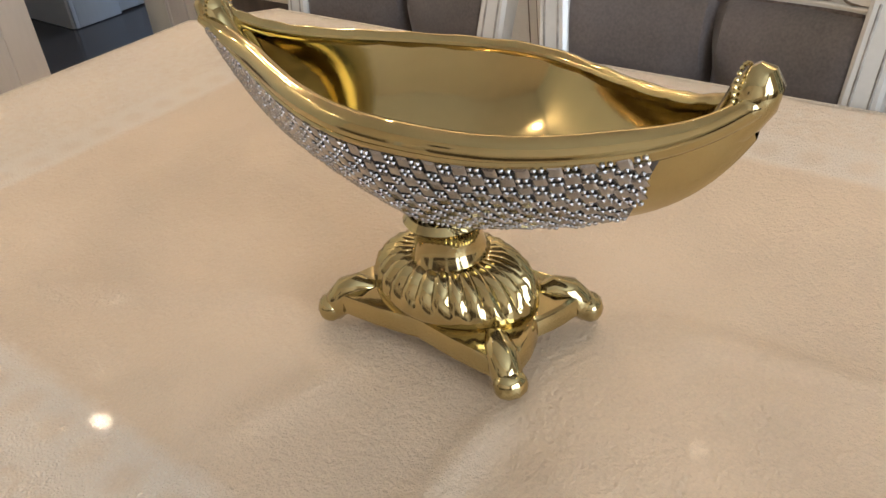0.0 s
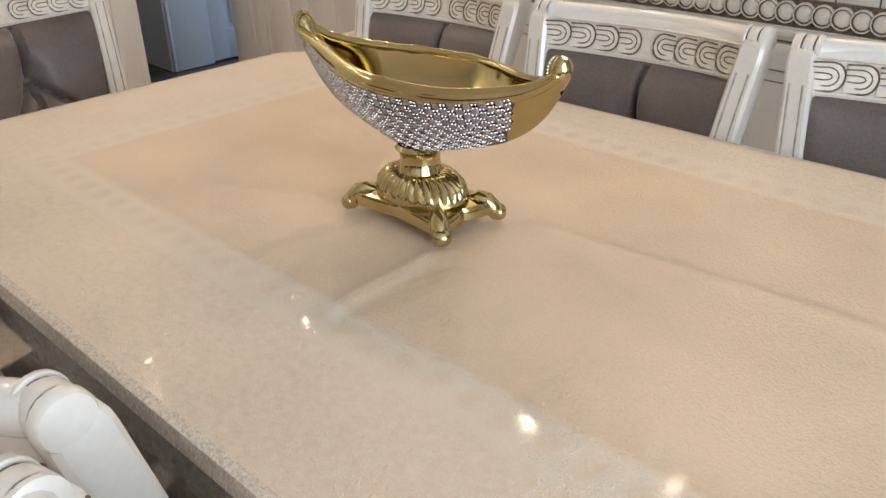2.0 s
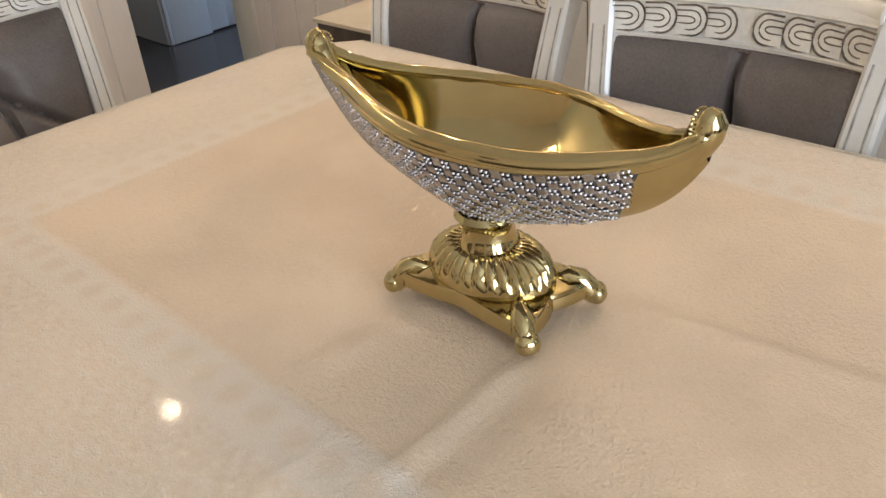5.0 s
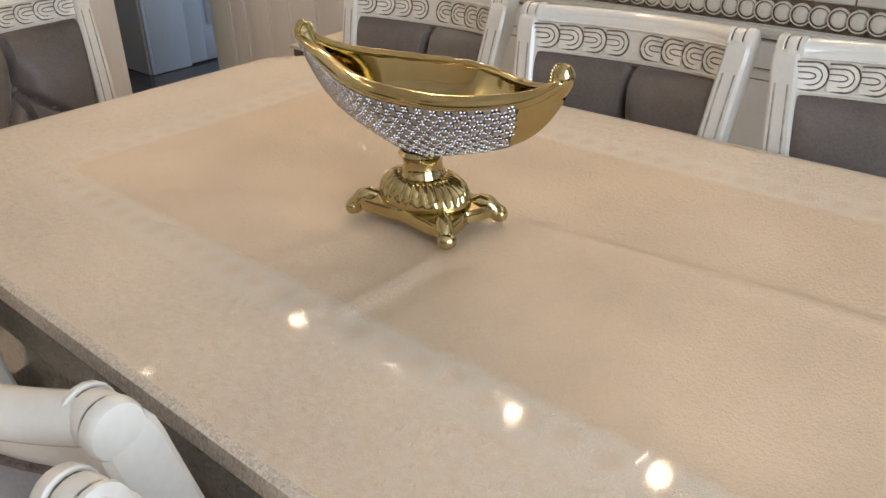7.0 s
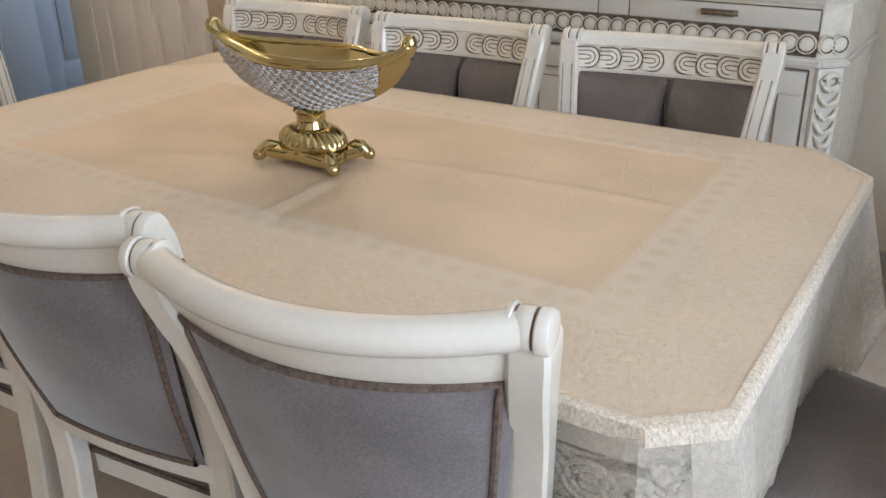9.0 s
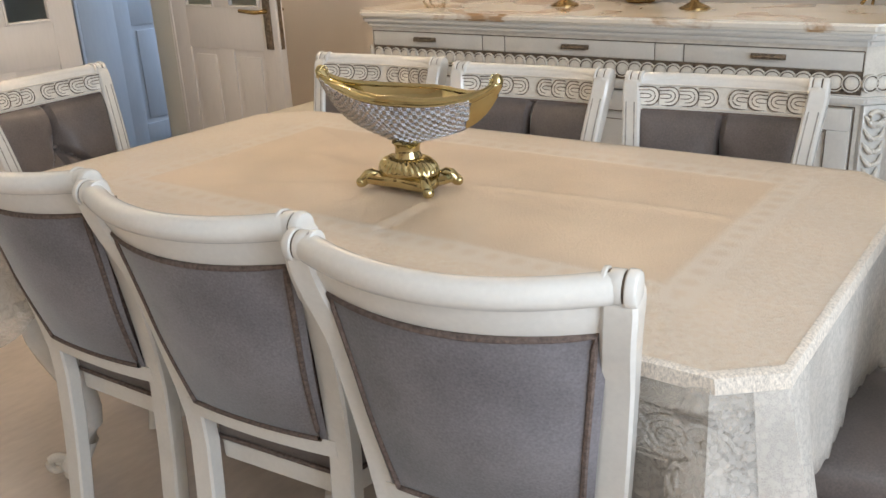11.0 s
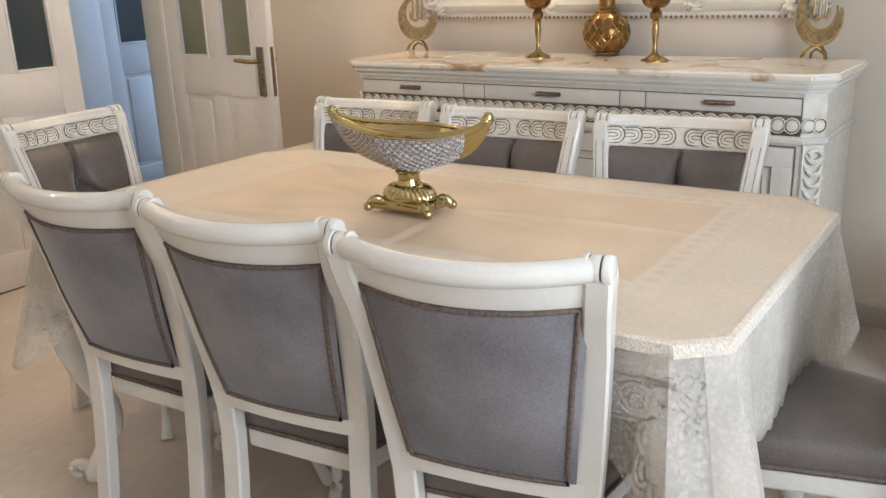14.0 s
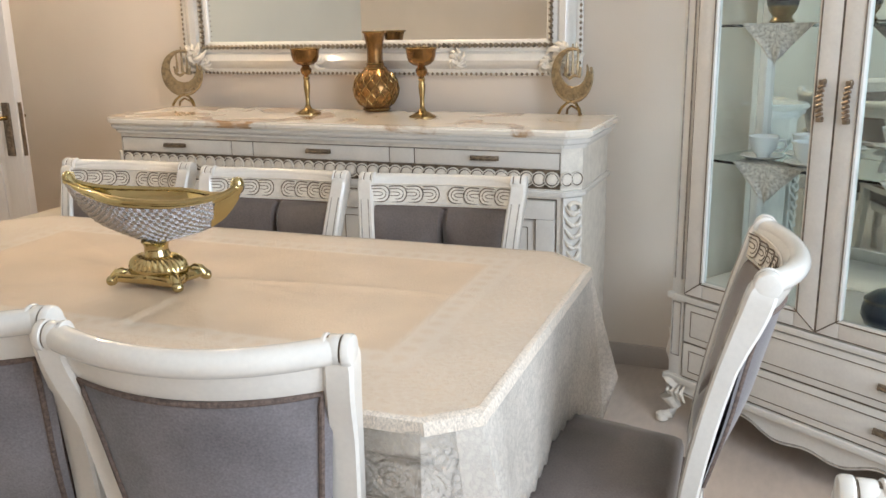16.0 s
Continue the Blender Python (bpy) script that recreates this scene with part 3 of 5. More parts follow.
def tablecloth():
    t = thing("tablecloth", pose(0, 0, 0), "cream tablecloth with lace border and glossy clear cover on the table", "tablecloth")
    bm = bmesh.new()
    nx, ny = 190, 104
    (a, b), (c, d) = CUT
    x0, x1, y0, y1 = TX0 - 0.003, TX1 + 0.003, TY0 - 0.003, TY1 + 0.003
    rows = []
    for j in range(ny + 1):
        y = y0 + (y1 - y0) * j / ny
        cut = 0.0
        if y < y0 + b:
            cut = a * (1 - (y - y0) / b)
        elif y > y1 - d:
            cut = c * (1 - (y1 - y) / d)
        row = []
        for i in range(nx + 1):
            x = x0 + cut + (x1 - x0 - 2 * cut) * i / nx
            edge = min(i, nx - i, j, ny - j)
            row.append(bm.verts.new((x, y, TZ + 0.0035 + (wrinkle(x, y) * min(1, edge / 4) if edge else 0.0))))
        rows.append(row)
    for r0, r1 in zip(rows, rows[1:]):
        for i in range(nx):
            bm.faces.new((r0[i], r0[i + 1], r1[i + 1], r1[i]))
    part("cloth_top", bm, CLOTH, t)
    # hanging lace, fuller and longer at the corners
    per = []
    ring = octagon(0.004)
    for k in range(8):
        p, q = Vector(ring[k]), Vector(ring[(k + 1) % 8])
        n = max(4, int((q - p).length / 0.006))
        for i in range(n):
            per.append((p.lerp(q, i / n), k, i / n, (q - p).length))
    m = len(per)
    drops = [0, 0.006, 0.02, 0.05, 0.09, 0.13, 0.17, 0.21, 0.25, 0.29, 0.33]
    rings = [[] for _ in drops]
    run = 0.0
    for i, (p, k, f, ln) in enumerate(per):
        nxt, prv = per[(i + 1) % m][0], per[i - 1][0]
        d = (per[(i + 6) % m][0] - per[i - 6][0]).normalized()
        nrm = Vector((d.y, -d.x))
        run += (nxt - p).length
        corner = 1.0 if k % 2 == 1 else max(math.exp(-(f * ln / 0.09) ** 2), math.exp(-((1 - f) * ln / 0.09) ** 2))
        if k == 0:
            corner = max(math.exp(-(f * ln / 0.09) ** 2), math.exp(-((1 - f) * ln / 0.045) ** 2))
        mid = (0.5 - abs(f - 0.5)) * 2 if k % 2 == 1 else 0.0
        scallop = 0.012 * abs(math.sin(run * math.pi / 0.052))
        length = (0.285 if k == 2 else 0.225) + (0.07 if k == 2 else 0.13) * corner * (0.55 + 0.45 * (mid if k % 2 else 1)) + scallop
        if k == 3:
            length *= 0.88
        for r, drop in enumerate(drops):
            g = drop / drops[-1]
            fold = 0.014 * g * math.sin(run * 2 * math.pi / 0.33 + 0.7) + 0.006 * g * math.sin(run * 2 * math.pi / 0.13)
            out = (0.006 if r else 0.0) + 0.02 * g + fold + 0.085 * corner * g
            if k == 0:
                out = (0.006 if r else 0.0) + (0.25 * fold - 0.012 * g) * (1 - corner) + (0.02 * g + fold + 0.085 * g) * corner
            if k == 2:
                out = (0.006 if r else 0.0) + 0.35 * fold - 0.006 * g + (0.085 if f < 0.5 else 0.050) * corner * g
            if k == 3:
                out *= 0.75
            stiff = math.exp(-((p.x - TX0) ** 2 + (p.y - TY1) ** 2) / 0.10 ** 2)
            out += 0.20 * g * stiff
            z = TZ + 0.0035 - g * length * (1 - 0.72 * stiff) - (0.002 if r else 0)
            rings[r].append(Vector((p.x + nrm.x * out, p.y + nrm.y * out, z)))
    bm = bmesh.new()
    loft(bm, rings, cap=False)
    sk = part("lace_skirt", bm, DENSELACE, t, "cream lace with a scalloped hem, sheer along one side")
    sk.data.materials.append(LACE)
    sk.data.materials.append(FOLDLACE)
    for f in sk.data.polygons:
        side = per[f.index % m][1]
        if side in (0, 1, 7):
            f.material_index = 2 if side == 1 and per[f.index % m][2] > 0.5 else 1
    so = sk.modifiers.new("thick", "SOLIDIFY")
    so.thickness = 0.0012
    # denser woven band along the table's edge
    bm = bmesh.new()
    loft(bm, [[Vector((x, y, z)) for x, y in octagon(0.004 + o)] for o, z in ((-0.004, TZ + 0.0044), (0.0030, TZ + 0.0040), (0.0070, TZ + 0.0015), (0.0090, TZ - 0.005), (0.0100, TZ - 0.018), (0.0070, TZ - 0.018))], cap=False)
    part("edge_band", bm, BRAID, t, "woven braid along the edge")


tablecloth()


# ---- chairs ----
def dining_chair(m):
    t = thing("dining_chair", m, "ivory lacquered dining chair with tufted taupe velvet back and seat", "chair", "chairs round the table")
    SW, TW, ZS, ZT = 0.156, 0.205, 0.44, 0.905

    def hx(z):
        return SW + (TW - SW) * max(0.0, min(1.0, (z - ZS + 0.02) / (ZT - ZS))) ** 1.12

    def yb(z):
        if z > ZS:
            return -0.186 - 0.097 * ((z - ZS) / (ZT - ZS)) ** 1.4
        return -0.186 - 0.045 * ((ZS - z) / ZS) ** 1.6

    def bow(x, z):
        return -0.055 * smooth01((z - ZS + 0.06) / 0.3) * max(0.0, 1 - (x / TW) ** 2)

    for s in (-1, 1):
        bm = bmesh.new()
        zs = [0.0, 0.1, 0.2, 0.3, 0.4, 0.46, 0.52, 0.58, 0.64, 0.70, 0.76, 0.80, 0.83, 0.86, 0.880, 0.892, 0.900, 0.905, 0.908]
        px = lambda z: hx(z) + 0.001 + 0.006 * (1 - smooth01((z - 0.50) / 0.38))
        py = lambda z: yb(z) - 0.009 * smooth01((z - 0.74) / 0.13)
        deep = lambda z: 0.034 + 0.014 * smooth01((z - 0.74) / 0.13)
        wide = lambda z: 0.048 - 0.006 * smooth01((z - 0.50) / 0.38)
        top = {0.892: 0.97, 0.900: 0.86, 0.905: 0.62, 0.908: 0.30}
        rect(bm, [(s * px(z), py(z), z) for z in zs], [(wide(z) * (top.get(z, 1.0) + 1) / 2, deep(z) * top.get(z, 1.0)) for z in zs])
        post = part("back_post", bm, LACQUER, t)
        bm = bmesh.new()
        for dx in (-0.009, 0.009):
            tube(bm, [(s * px(z) + dx * wide(z) / 0.038, py(z) + deep(z) / 2, z) for z in zs[5:14]], 0.0019, 6)
        part("flute", bm, GREYPAT, post)
    # top rail with a roll along its upper back edge
    nx = 25
    xs = [-0.205 + 0.41 * i / (nx - 1) for i in range(nx)]
    bm = bmesh.new()
    rings = []
    for x in xs:
        arch = -0.008 * (1 - (x / 0.205) ** 2)
        rings.append([Vector((x, yb(z) + bow(x, 0.87) + dy, z + arch)) for dy, z in ((-0.012, 0.846), (0.010, 0.840), (0.015, 0.848), (0.013, 0.90), (0.010, 0.912), (0.002, 0.918), (-0.016, 0.915), (-0.018, 0.87))])
    loft(bm, rings)
    rail = part("top_rail", bm, LACQUER, t)
    bm = bmesh.new()
    tube(bm, [(x * 0.98, yb(0.9) + bow(x, 0.9) - 0.014, 0.905 - 0.008 * (1 - (x / 0.205) ** 2)) for x in xs], 0.0195, 14)
    part("rail_roll", bm, LACQUER, rail)
    for s in (-1, 1):
        col = bmesh.new()
        yy = yb(0.9) - 0.014
        for ends in (((0.184, 0.0195), (0.1855, 0.0225), (0.1895, 0.0228), (0.191, 0.0215)), ((0.194, 0.0205), (0.1955, 0.0212), (0.208, 0.0212), (0.2095, 0.0205)), ((0.2125, 0.0215), (0.214, 0.0228), (0.222, 0.0226), (0.2255, 0.0205), (0.2265, 0.016))):
            tube(col, [(s * a, yy, 0.905) for a, r in ends], [r for a, r in ends], 18)
        cp = part("rail_collar", col, LACQUER, rail)
        col = bmesh.new()
        tube(col, [(s * 0.1895, yy, 0.905), (s * 0.214, yy, 0.905)], 0.0196, 16)
        part("collar_groove", col, PATINA, rail)
    # carved links on the front of the rail
    def front(x, z):
        return yb(z) + bow(x, 0.87) + 0.0135 + (0.0015 if z < 0.85 else 0)

    def dip(x):
        return -0.008 * (1 - (x / 0.205) ** 2)

    bm = bmesh.new()
    g = [[Vector((x, front(x, z) + 0.0012, z + dip(x))) for z in (0.853, 0.897)] for x in [-0.185 + 0.37 * i / 20 for i in range(21)]]
    loft(bm, [[a, b, b + Vector((0, -0.004, 0)), a + Vector((0, -0.004, 0))] for a, b in g])
    part("carving_ground", bm, WORN, rail)
    def plate(x0, x1, dirn):
        zc, h = 0.875, 0.0200
        bm, lines = bmesh.new(), bmesh.new()
        out = []
        for k in range(9):
            a = -math.pi / 2 + math.pi * k / 8
            out.append((h * 0.9 * math.cos(a), h * math.sin(a)))
        w = x1 - x0
        pts = [(x0 + (u + w - h * 0.9) if dirn > 0 else x1 - (u + w - h * 0.9), zc + v) for u, v in out]
        base = x0 if dirn > 0 else x1
        pts += [(base, zc + h), (base, zc - h)]
        fr = [Vector((x, front(x, z) + 0.0045, z + dip(x))) for x, z in pts]
        bk = [Vector((x, front(x, z), z + dip(x))) for x, z in pts]
        loft(bm, [bk, fr])
        part("carved_link", bm, WORN, rail)
        for sc in (1.03, 0.66, 0.24):
            q = [(base + (x - base) * (1.02 if sc > 1 else 0.82 if sc > 0.5 else 0.62), zc + (z - zc) * sc) for x, z in pts[:9]]
            tube(lines, [(base, front(base, zc) + 0.0048, q[0][1] + dip(base))] + [(x, front(x, z) + 0.0048, z + dip(x)) for x, z in q] + [(base, front(base, zc) + 0.0048, q[-1][1] + dip(base))], 0.0016 if sc > 1 else 0.0012, 5)
        tagged(part("carved_line", lines, PATINA, rail), kind="stuff")

    for i in range(4):
        plate(-0.186 + i * 0.0435, -0.186 + i * 0.0435 + 0.0425, 1)
        plate(0.186 - i * 0.0435 - 0.0425, 0.186 - i * 0.0435, -1)
    bm = bmesh.new()
    for z in (0.850, 0.900):
        tube(bm, [(x, front(x, z) + 0.002, z + dip(x)) for x in xs[1:-1]], 0.0022, 6)
    part("rail_bead", bm, WORN, rail)
    # lower rail of the back
    bm = bmesh.new()
    loft(bm, [[Vector((x, yb(z) + bow(x, 0.50) * 0.8 + dy, z)) for dy, z in ((-0.013, 0.468), (0.013, 0.468), (0.013, 0.502), (-0.013, 0.502))] for x in [-0.165 + 0.33 * i / 12 for i in range(13)]])
    part("lower_rail", bm, LACQUER, t)
    # upholstered back: outer face and tufted cushion
    def panel(side):
        bm = bmesh.new()
        nu, nv = 46, 40
        rows = []
        for j in range(nv + 1):
            z = 0.500 + 0.344 * j / nv
            w = hx(z) - 0.0100
            row = []
            for i in range(nu + 1):
                u = -1 + 2 * i / nu
                x = u * w
                y = yb(z) + bow(x, z)
                e = (1 - u ** 6) * (1 - (2 * j / nv - 1) ** 6)
                if side < 0:
                    y -= 0.010 + 0.005 * e
                else:
                    y += 0.010 + 0.034 * max(e, 0) ** 0.6
                    v = j / nv
                    for bu, bv in ((0.0, 0.62),):
                        dx, dz = u - bu, (v - bv) * 1.1
                        r = math.hypot(dx, dz)
                        y -= 0.034 * math.exp(-(r / 0.17) ** 2)
                        ang = math.atan2(dz, dx)
                        for target in (93, -32, -98, 205):
                            da = (ang - radians(target) + math.pi) % (2 * math.pi) - math.pi
                            y -= 0.030 * math.exp(-(da * max(r, 0.05) / 0.030) ** 2) * math.exp(-r * (0.25 if target == 93 else 1.1)) * (abs(da) < 1.3)
                    y = max(y + 0.0018 * noise.noise((u * 2.6, v * 3, 1.7)), yb(z) + bow(x, z) - 0.002)
                row.append(bm.verts.new((x, y, z - 0.008 * (1 - u * u) * (j / nv) ** 2)))
            rows.append(row)
        for a, b in zip(rows, rows[1:]):
            for i in range(nu):
                bm.faces.new((a[i], a[i + 1], b[i + 1], b[i]))
        return bm

    part("back_panel", panel(-1), BACKVELVET, t, "flat grey velvet outer back")
    cu = part("back_cushion", panel(1), VELVET, t, "tufted taupe velvet cushion")
    bm = bmesh.new()
    bmesh.ops.create_uvsphere(bm, u_segments=10, v_segments=6, radius=0.009)
    for v in bm.verts:
        v.co = Vector((v.co.x, v.co.y * 0.6 + yb(0.71) + bow(0, 0.71) + 0.004, v.co.z + 0.711))
    part("button", bm, VELVET, cu)
    for dy, nm in ((-0.0125, "rear_piping"), (0.009, "front_piping")):
        bm = bmesh.new()
        zz = [0.503 + 0.337 * i / 16 for i in range(17)]
        w = lambda z: hx(z) - 0.0235
        pts = [(w(z), z) for z in zz] + [(w(0.840) * (1 - 2 * i / 16), 0.840) for i in range(1, 16)] + [(-w(z), z) for z in zz[::-1]] + [(-w(0.503) * (1 - 2 * i / 16), 0.503) for i in range(1, 16)]
        tube(bm, [(x, yb(z) + bow(x, z) + dy, z - 0.008 * (1 - (x / w(z)) ** 2) * (z > 0.83)) for x, z in pts], 0.0048, 7, loop=True)
        part(nm, bm, PIPING, t, "brown braided piping")
    # seat
    bm = bmesh.new()
    fw = 0.225
    outline = [(-SW + 0.01, -0.165), (SW - 0.01, -0.165), (fw, 0.16), (fw - 0.03, 0.215), (0.10, 0.228), (-0.10, 0.228), (-fw + 0.03, 0.215), (-fw, 0.16)]
    prism(bm, outline, 0.352, 0.400)
    bmesh.ops.bevel(bm, geom=bm.edges[:], offset=0.006, segments=2, affect="EDGES")
    part("seat_frame", bm, LACQUER, t)
    bm = bmesh.new()
    rings = []
    for f, z in ((0.985, 0.400), (1.0, 0.412), (1.0, 0.432), (0.975, 0.449), (0.90, 0.460), (0.70, 0.468), (0.35, 0.472), (0.05, 0.473)):
        ring = []
        for k in range(8):
            a, b = Vector(outline[k]), Vector(outline[(k + 1) % 8])
            for i in range(5):
                p = a.lerp(b, i / 5)
                ring.append(Vector((p.x * f, (p.y - 0.02) * f + 0.02, z)))
        rings.append(ring)
    loft(bm, rings)
    seat = part("seat", bm, VELVET, t, "padded taupe velvet seat")
    bm = bmesh.new()
    tube(bm, [(p.x * 1.005, (p.y - 0.02) * 1.005 + 0.02, 0.402) for p in rings[1]], 0.0048, 7, loop=True)
    part("seat_piping", bm, PIPING, seat)
    for s in (-1, 1):
        bm = bmesh.new()
        pts = [(s * (0.195 + 0.022 * math.sin(k / 10 * 2 * math.pi + 0.4)), 0.19 + 0.018 * math.sin(k / 10 * 2 * math.pi + 0.4), 0.36 * (1 - k / 10)) for k in range(11)]
        tube(bm, pts, [0.030, 0.029, 0.027, 0.024, 0.021, 0.018, 0.016, 0.014, 0.014, 0.017, 0.019], 10)
        part("front_leg", bm, LACQUER, t)
    return t


CHAIR = dining_chair(pose(0.131, 0.149, 0, 0, 0, 10.1))
for x, y, turn in ((-0.3185, 0.146, 5.5), (-0.789, 0.158, 2.4), (0.118, 0.780, 186.0), (-0.391, 0.752, 182.6), (-0.907, 0.773, 183.0), (-1.391, 0.480, -84.6), (0.603, 0.554, 91.5)):
    copy_thing(CHAIR, pose(x, y, 0, 0, 0, turn))
tagged(copy_thing(CHAIR, pose(1.172, 0.014, 0, 0, 0, 4)), "ivory lacquered dining chair with taupe velvet, apart from the table")


# ---- gold bowl on the table ----
def boat_bowl(m):
    t = thing("footed_bowl", m, "boat-shaped polished gold bowl with silver mosaic sides on a footed base", "bowl")
    L = 0.2195
    TURNED = Matrix.Rotation(radians(1.0), 4, "Z")

    def rim_z(s):
        if s < 0:
            return 0.190 + 0.012 * abs(s) ** 1.5 + 0.018 * abs(s) ** 6
        return 0.190 - 0.004 * smooth01(s / 0.5) + 0.022 * s ** 2.6 + 0.018 * s ** 8

    def half(s, far):
        c = max(0.0, math.cos(s * math.pi / 2))
        if far:
            return 0.010 + 0.071 * c ** (1.45 if s < 0 else 1.1) + 0.009 * math.exp(-((s - 0.2) / 0.3) ** 2)
        return 0.010 + 0.061 * c ** (1.6 if s < 0 else 1.1)

    def keel(s):
        return 0.087 + (0.064 if s > 0 else 0.052) * abs(s) + (0.052 if s > 0 else 0.072) * abs(s) ** 6

    def surf(s, f, off=0.0):
        """f from -1 (near rim) over 0 (keel) to 1 (far rim)"""
        a = f * math.pi / 2
        w, zr, zk = half(s, f > 0) + off, rim_z(s), keel(s) - off
        across = 0.5 * abs(math.sin(a)) + 0.5 * abs(f)
        down = 0.45 * abs(math.cos(a)) + 0.55 * (1 - abs(f))
        return TURNED @ Vector((L * s, w * math.copysign(across, a), zr - (zr - zk) * down))

    ns, nf = 56, 28
    sv = [math.sin(math.pi / 2 * (-1 + 2 * i / ns)) * 0.995 for i in range(ns + 1)]
    for nm, off in (("body", 0.0), ("inner_bowl", -0.006)):
        bm = bmesh.new()
        rings = [[surf(s, -1 + 2 * j / nf, off) for j in range(nf + 1)] for s in sv]
        loft(bm, rings, closed=False, cap=False)
        part(nm, bm, GOLD, t)
    # thick lip, running up into curled tips
    bm = bmesh.new()
    fat = lambda s: smooth01((1 - abs(s)) / 0.35)
    near = [surf(s, -1) + Vector((0, 0.001 + 0.006 * fat(s), -0.001)) for s in sv]
    far = [surf(s, 1) + Vector((0, -0.001, -0.001)) for s in sv[::-1]]
    radii = [0.0056 + 0.0034 * fat(s) for s in sv] + [0.0056 + 0.0008 * math.sin(i * 0.9) ** 2 for i in range(len(sv) - 2)]
    tube(bm, near + far[1:-1], radii, 12, loop=True, flat=1.25)
    part("lip", bm, GOLD, t)
    bm = bmesh.new()
    for sgn in (-1, 1):
        line = [surf(s, sgn * 0.955, 0.0022) for s in sv[3:-3]]
        tube(bm, line, 0.0022, 7)
    part("lip_bead", bm, GOLD, t)
    for d in (-1, 1):
        bm = bmesh.new()
        x, z = d * L * 0.97, rim_z(d * 0.98)
        pts = [(x - d * 0.040, 0, z - 0.048), (x - d * 0.022, 0, z - 0.030), (x - d * 0.006, 0, z - 0.012), (x + d * 0.002, 0, z + 0.002), (x + d * 0.004, 0, z + 0.010), (x + d * 0.003, 0, z + 0.016), (x + d * 0.001, 0, z + 0.0195)]
        tube(bm, [TURNED @ Vector(p) for p in pts], [0.004, 0.010, 0.0125, 0.0135, 0.0130, 0.0095, 0.004], 14, up=Vector((0, 1, 0)))
        tip = part("tip", bm, GOLD, t)
        for k in range(13):
            a = math.pi * (k - 6) / 11.0
            bd = bmesh.new()
            bmesh.ops.create_icosphere(bd, subdivisions=1, radius=0.0015)
            for v in bd.verts:
                v.co += TURNED @ Vector((x - d * 0.004, 0.0132 * math.sin(a), z + 0.006 + 0.0128 * math.cos(a)))
            part("bead", bd, GOLD, tip)
    # neck, fluted dome, plinth and four scrolled feet
    bm = bmesh.new()
    lathe(bm, [(0.020, 0.057), (0.030, 0.059), (0.030, 0.065), (0.0265, 0.071), (0.0255, 0.080), (0.0265, 0.088), (0.032, 0.095), (0.028, 0.100)], 28)
    part("neck", bm, GOLD, t)
    bm = bmesh.new()
    rings = []
    for r, z in ((0.026, 0.065), (0.035, 0.0635), (0.046, 0.058), (0.0545, 0.049), (0.0575, 0.041), (0.061, 0.038), (0.061, 0.033), (0.057, 0.028)):
        ring = []
        for k in range(112):
            a = 2 * math.pi * k / 112
            fl = 0.0028 * abs(math.sin(14 * a)) * (1 if 0.040 < z < 0.0645 else 0)
            ring.append(Vector(((r + fl) * 1.22 * math.cos(a), (r + fl) * 0.86 * math.sin(a), z + fl * 0.6)))
        rings.append(ring)
    loft(bm, rings)
    part("fluted_dome", bm, GOLD, t)
    bm = bmesh.new()
    out = []
    for k in range(48):
        a = 2 * math.pi * k / 48
        c, s = math.cos(a), math.sin(a)
        q = 1 / max(abs(c) / 0.092, abs(s) / 0.058)
        inset = 1 - 0.13 * (1 - abs(math.sin(2 * math.atan2(s * 0.083, c * 0.050)))) 
        out.append((c * q * inset, s * q * inset))
    loft(bm, [[Vector((x * f, y * f, z)) for x, y in out] for f, z in ((0.93, 0.009), (1.0, 0.013), (1.0, 0.024), (0.96, 0.029), (0.7, 0.031))])
    part("plinth", bm, GOLD, t)
    for sx in (-1, 1):
        for sy in (-1, 1):
            bm = bmesh.new()
            ux, uy = sx * 0.80, sy * 0.60
            p0 = Vector((sx * 0.066, sy * 0.036, 0))
            d = Vector((ux, uy, 0))
            pts = [p0 + d * -0.010 + Vector((0, 0, 0.026)), p0 + d * 0.006 + Vector((0, 0, 0.030)), p0 + d * 0.016 + Vector((0, 0, 0.026)), p0 + d * 0.024 + Vector((0, 0, 0.017)), p0 + d * 0.031 + Vector((0, 0, 0.011)), p0 + d * 0.037 + Vector((0, 0, 0.010))]
            tube(bm, pts, [0.006, 0.0105, 0.0125, 0.0125, 0.0115, 0.0065], 12)
            foot = part("foot", bm, GOLD, t)
            bm = bmesh.new()
            n = Vector((-uy, ux, 0))
            c = p0 + d * 0.033 + Vector((0, 0, 0.0115))
            tube(bm, [c - n * 0.0125, c - n * 0.010, c - n * 0.004, c + n * 0.004, c + n * 0.010, c + n * 0.0125], [0.004, 0.008, 0.0108, 0.0108, 0.008, 0.004], 14)
            part("scroll", bm, GOLD, foot)
    for ob in t.children_recursive:
        if ob.name.split(".")[0] in ("fluted_dome", "plinth", "foot", "scroll"):
            ob.data.transform(Matrix.Diagonal((0.94, 0.93, 1, 1)))
    # mosaic of mirror tiles and bead clusters over both flanks
    bm = bmesh.new()
    for sgn in (-1, 1):
        rings = []
        for i in range(41):
            s = -0.97 + (0.97 + 0.82) * i / 40
            rings.append([surf(s - 0.16 * (j / 14) * smooth01((s - 0.3) / 0.4), sgn * (0.93 - 0.90 * j / 14), 0.0018) for j in range(15)])
        loft(bm, rings, closed=False, cap=False)
    back = part("mosaic_ground", bm, GEMBACK, t, "dark setting between silver tiles")
    tile = bmesh.new()
    e = 0.0046
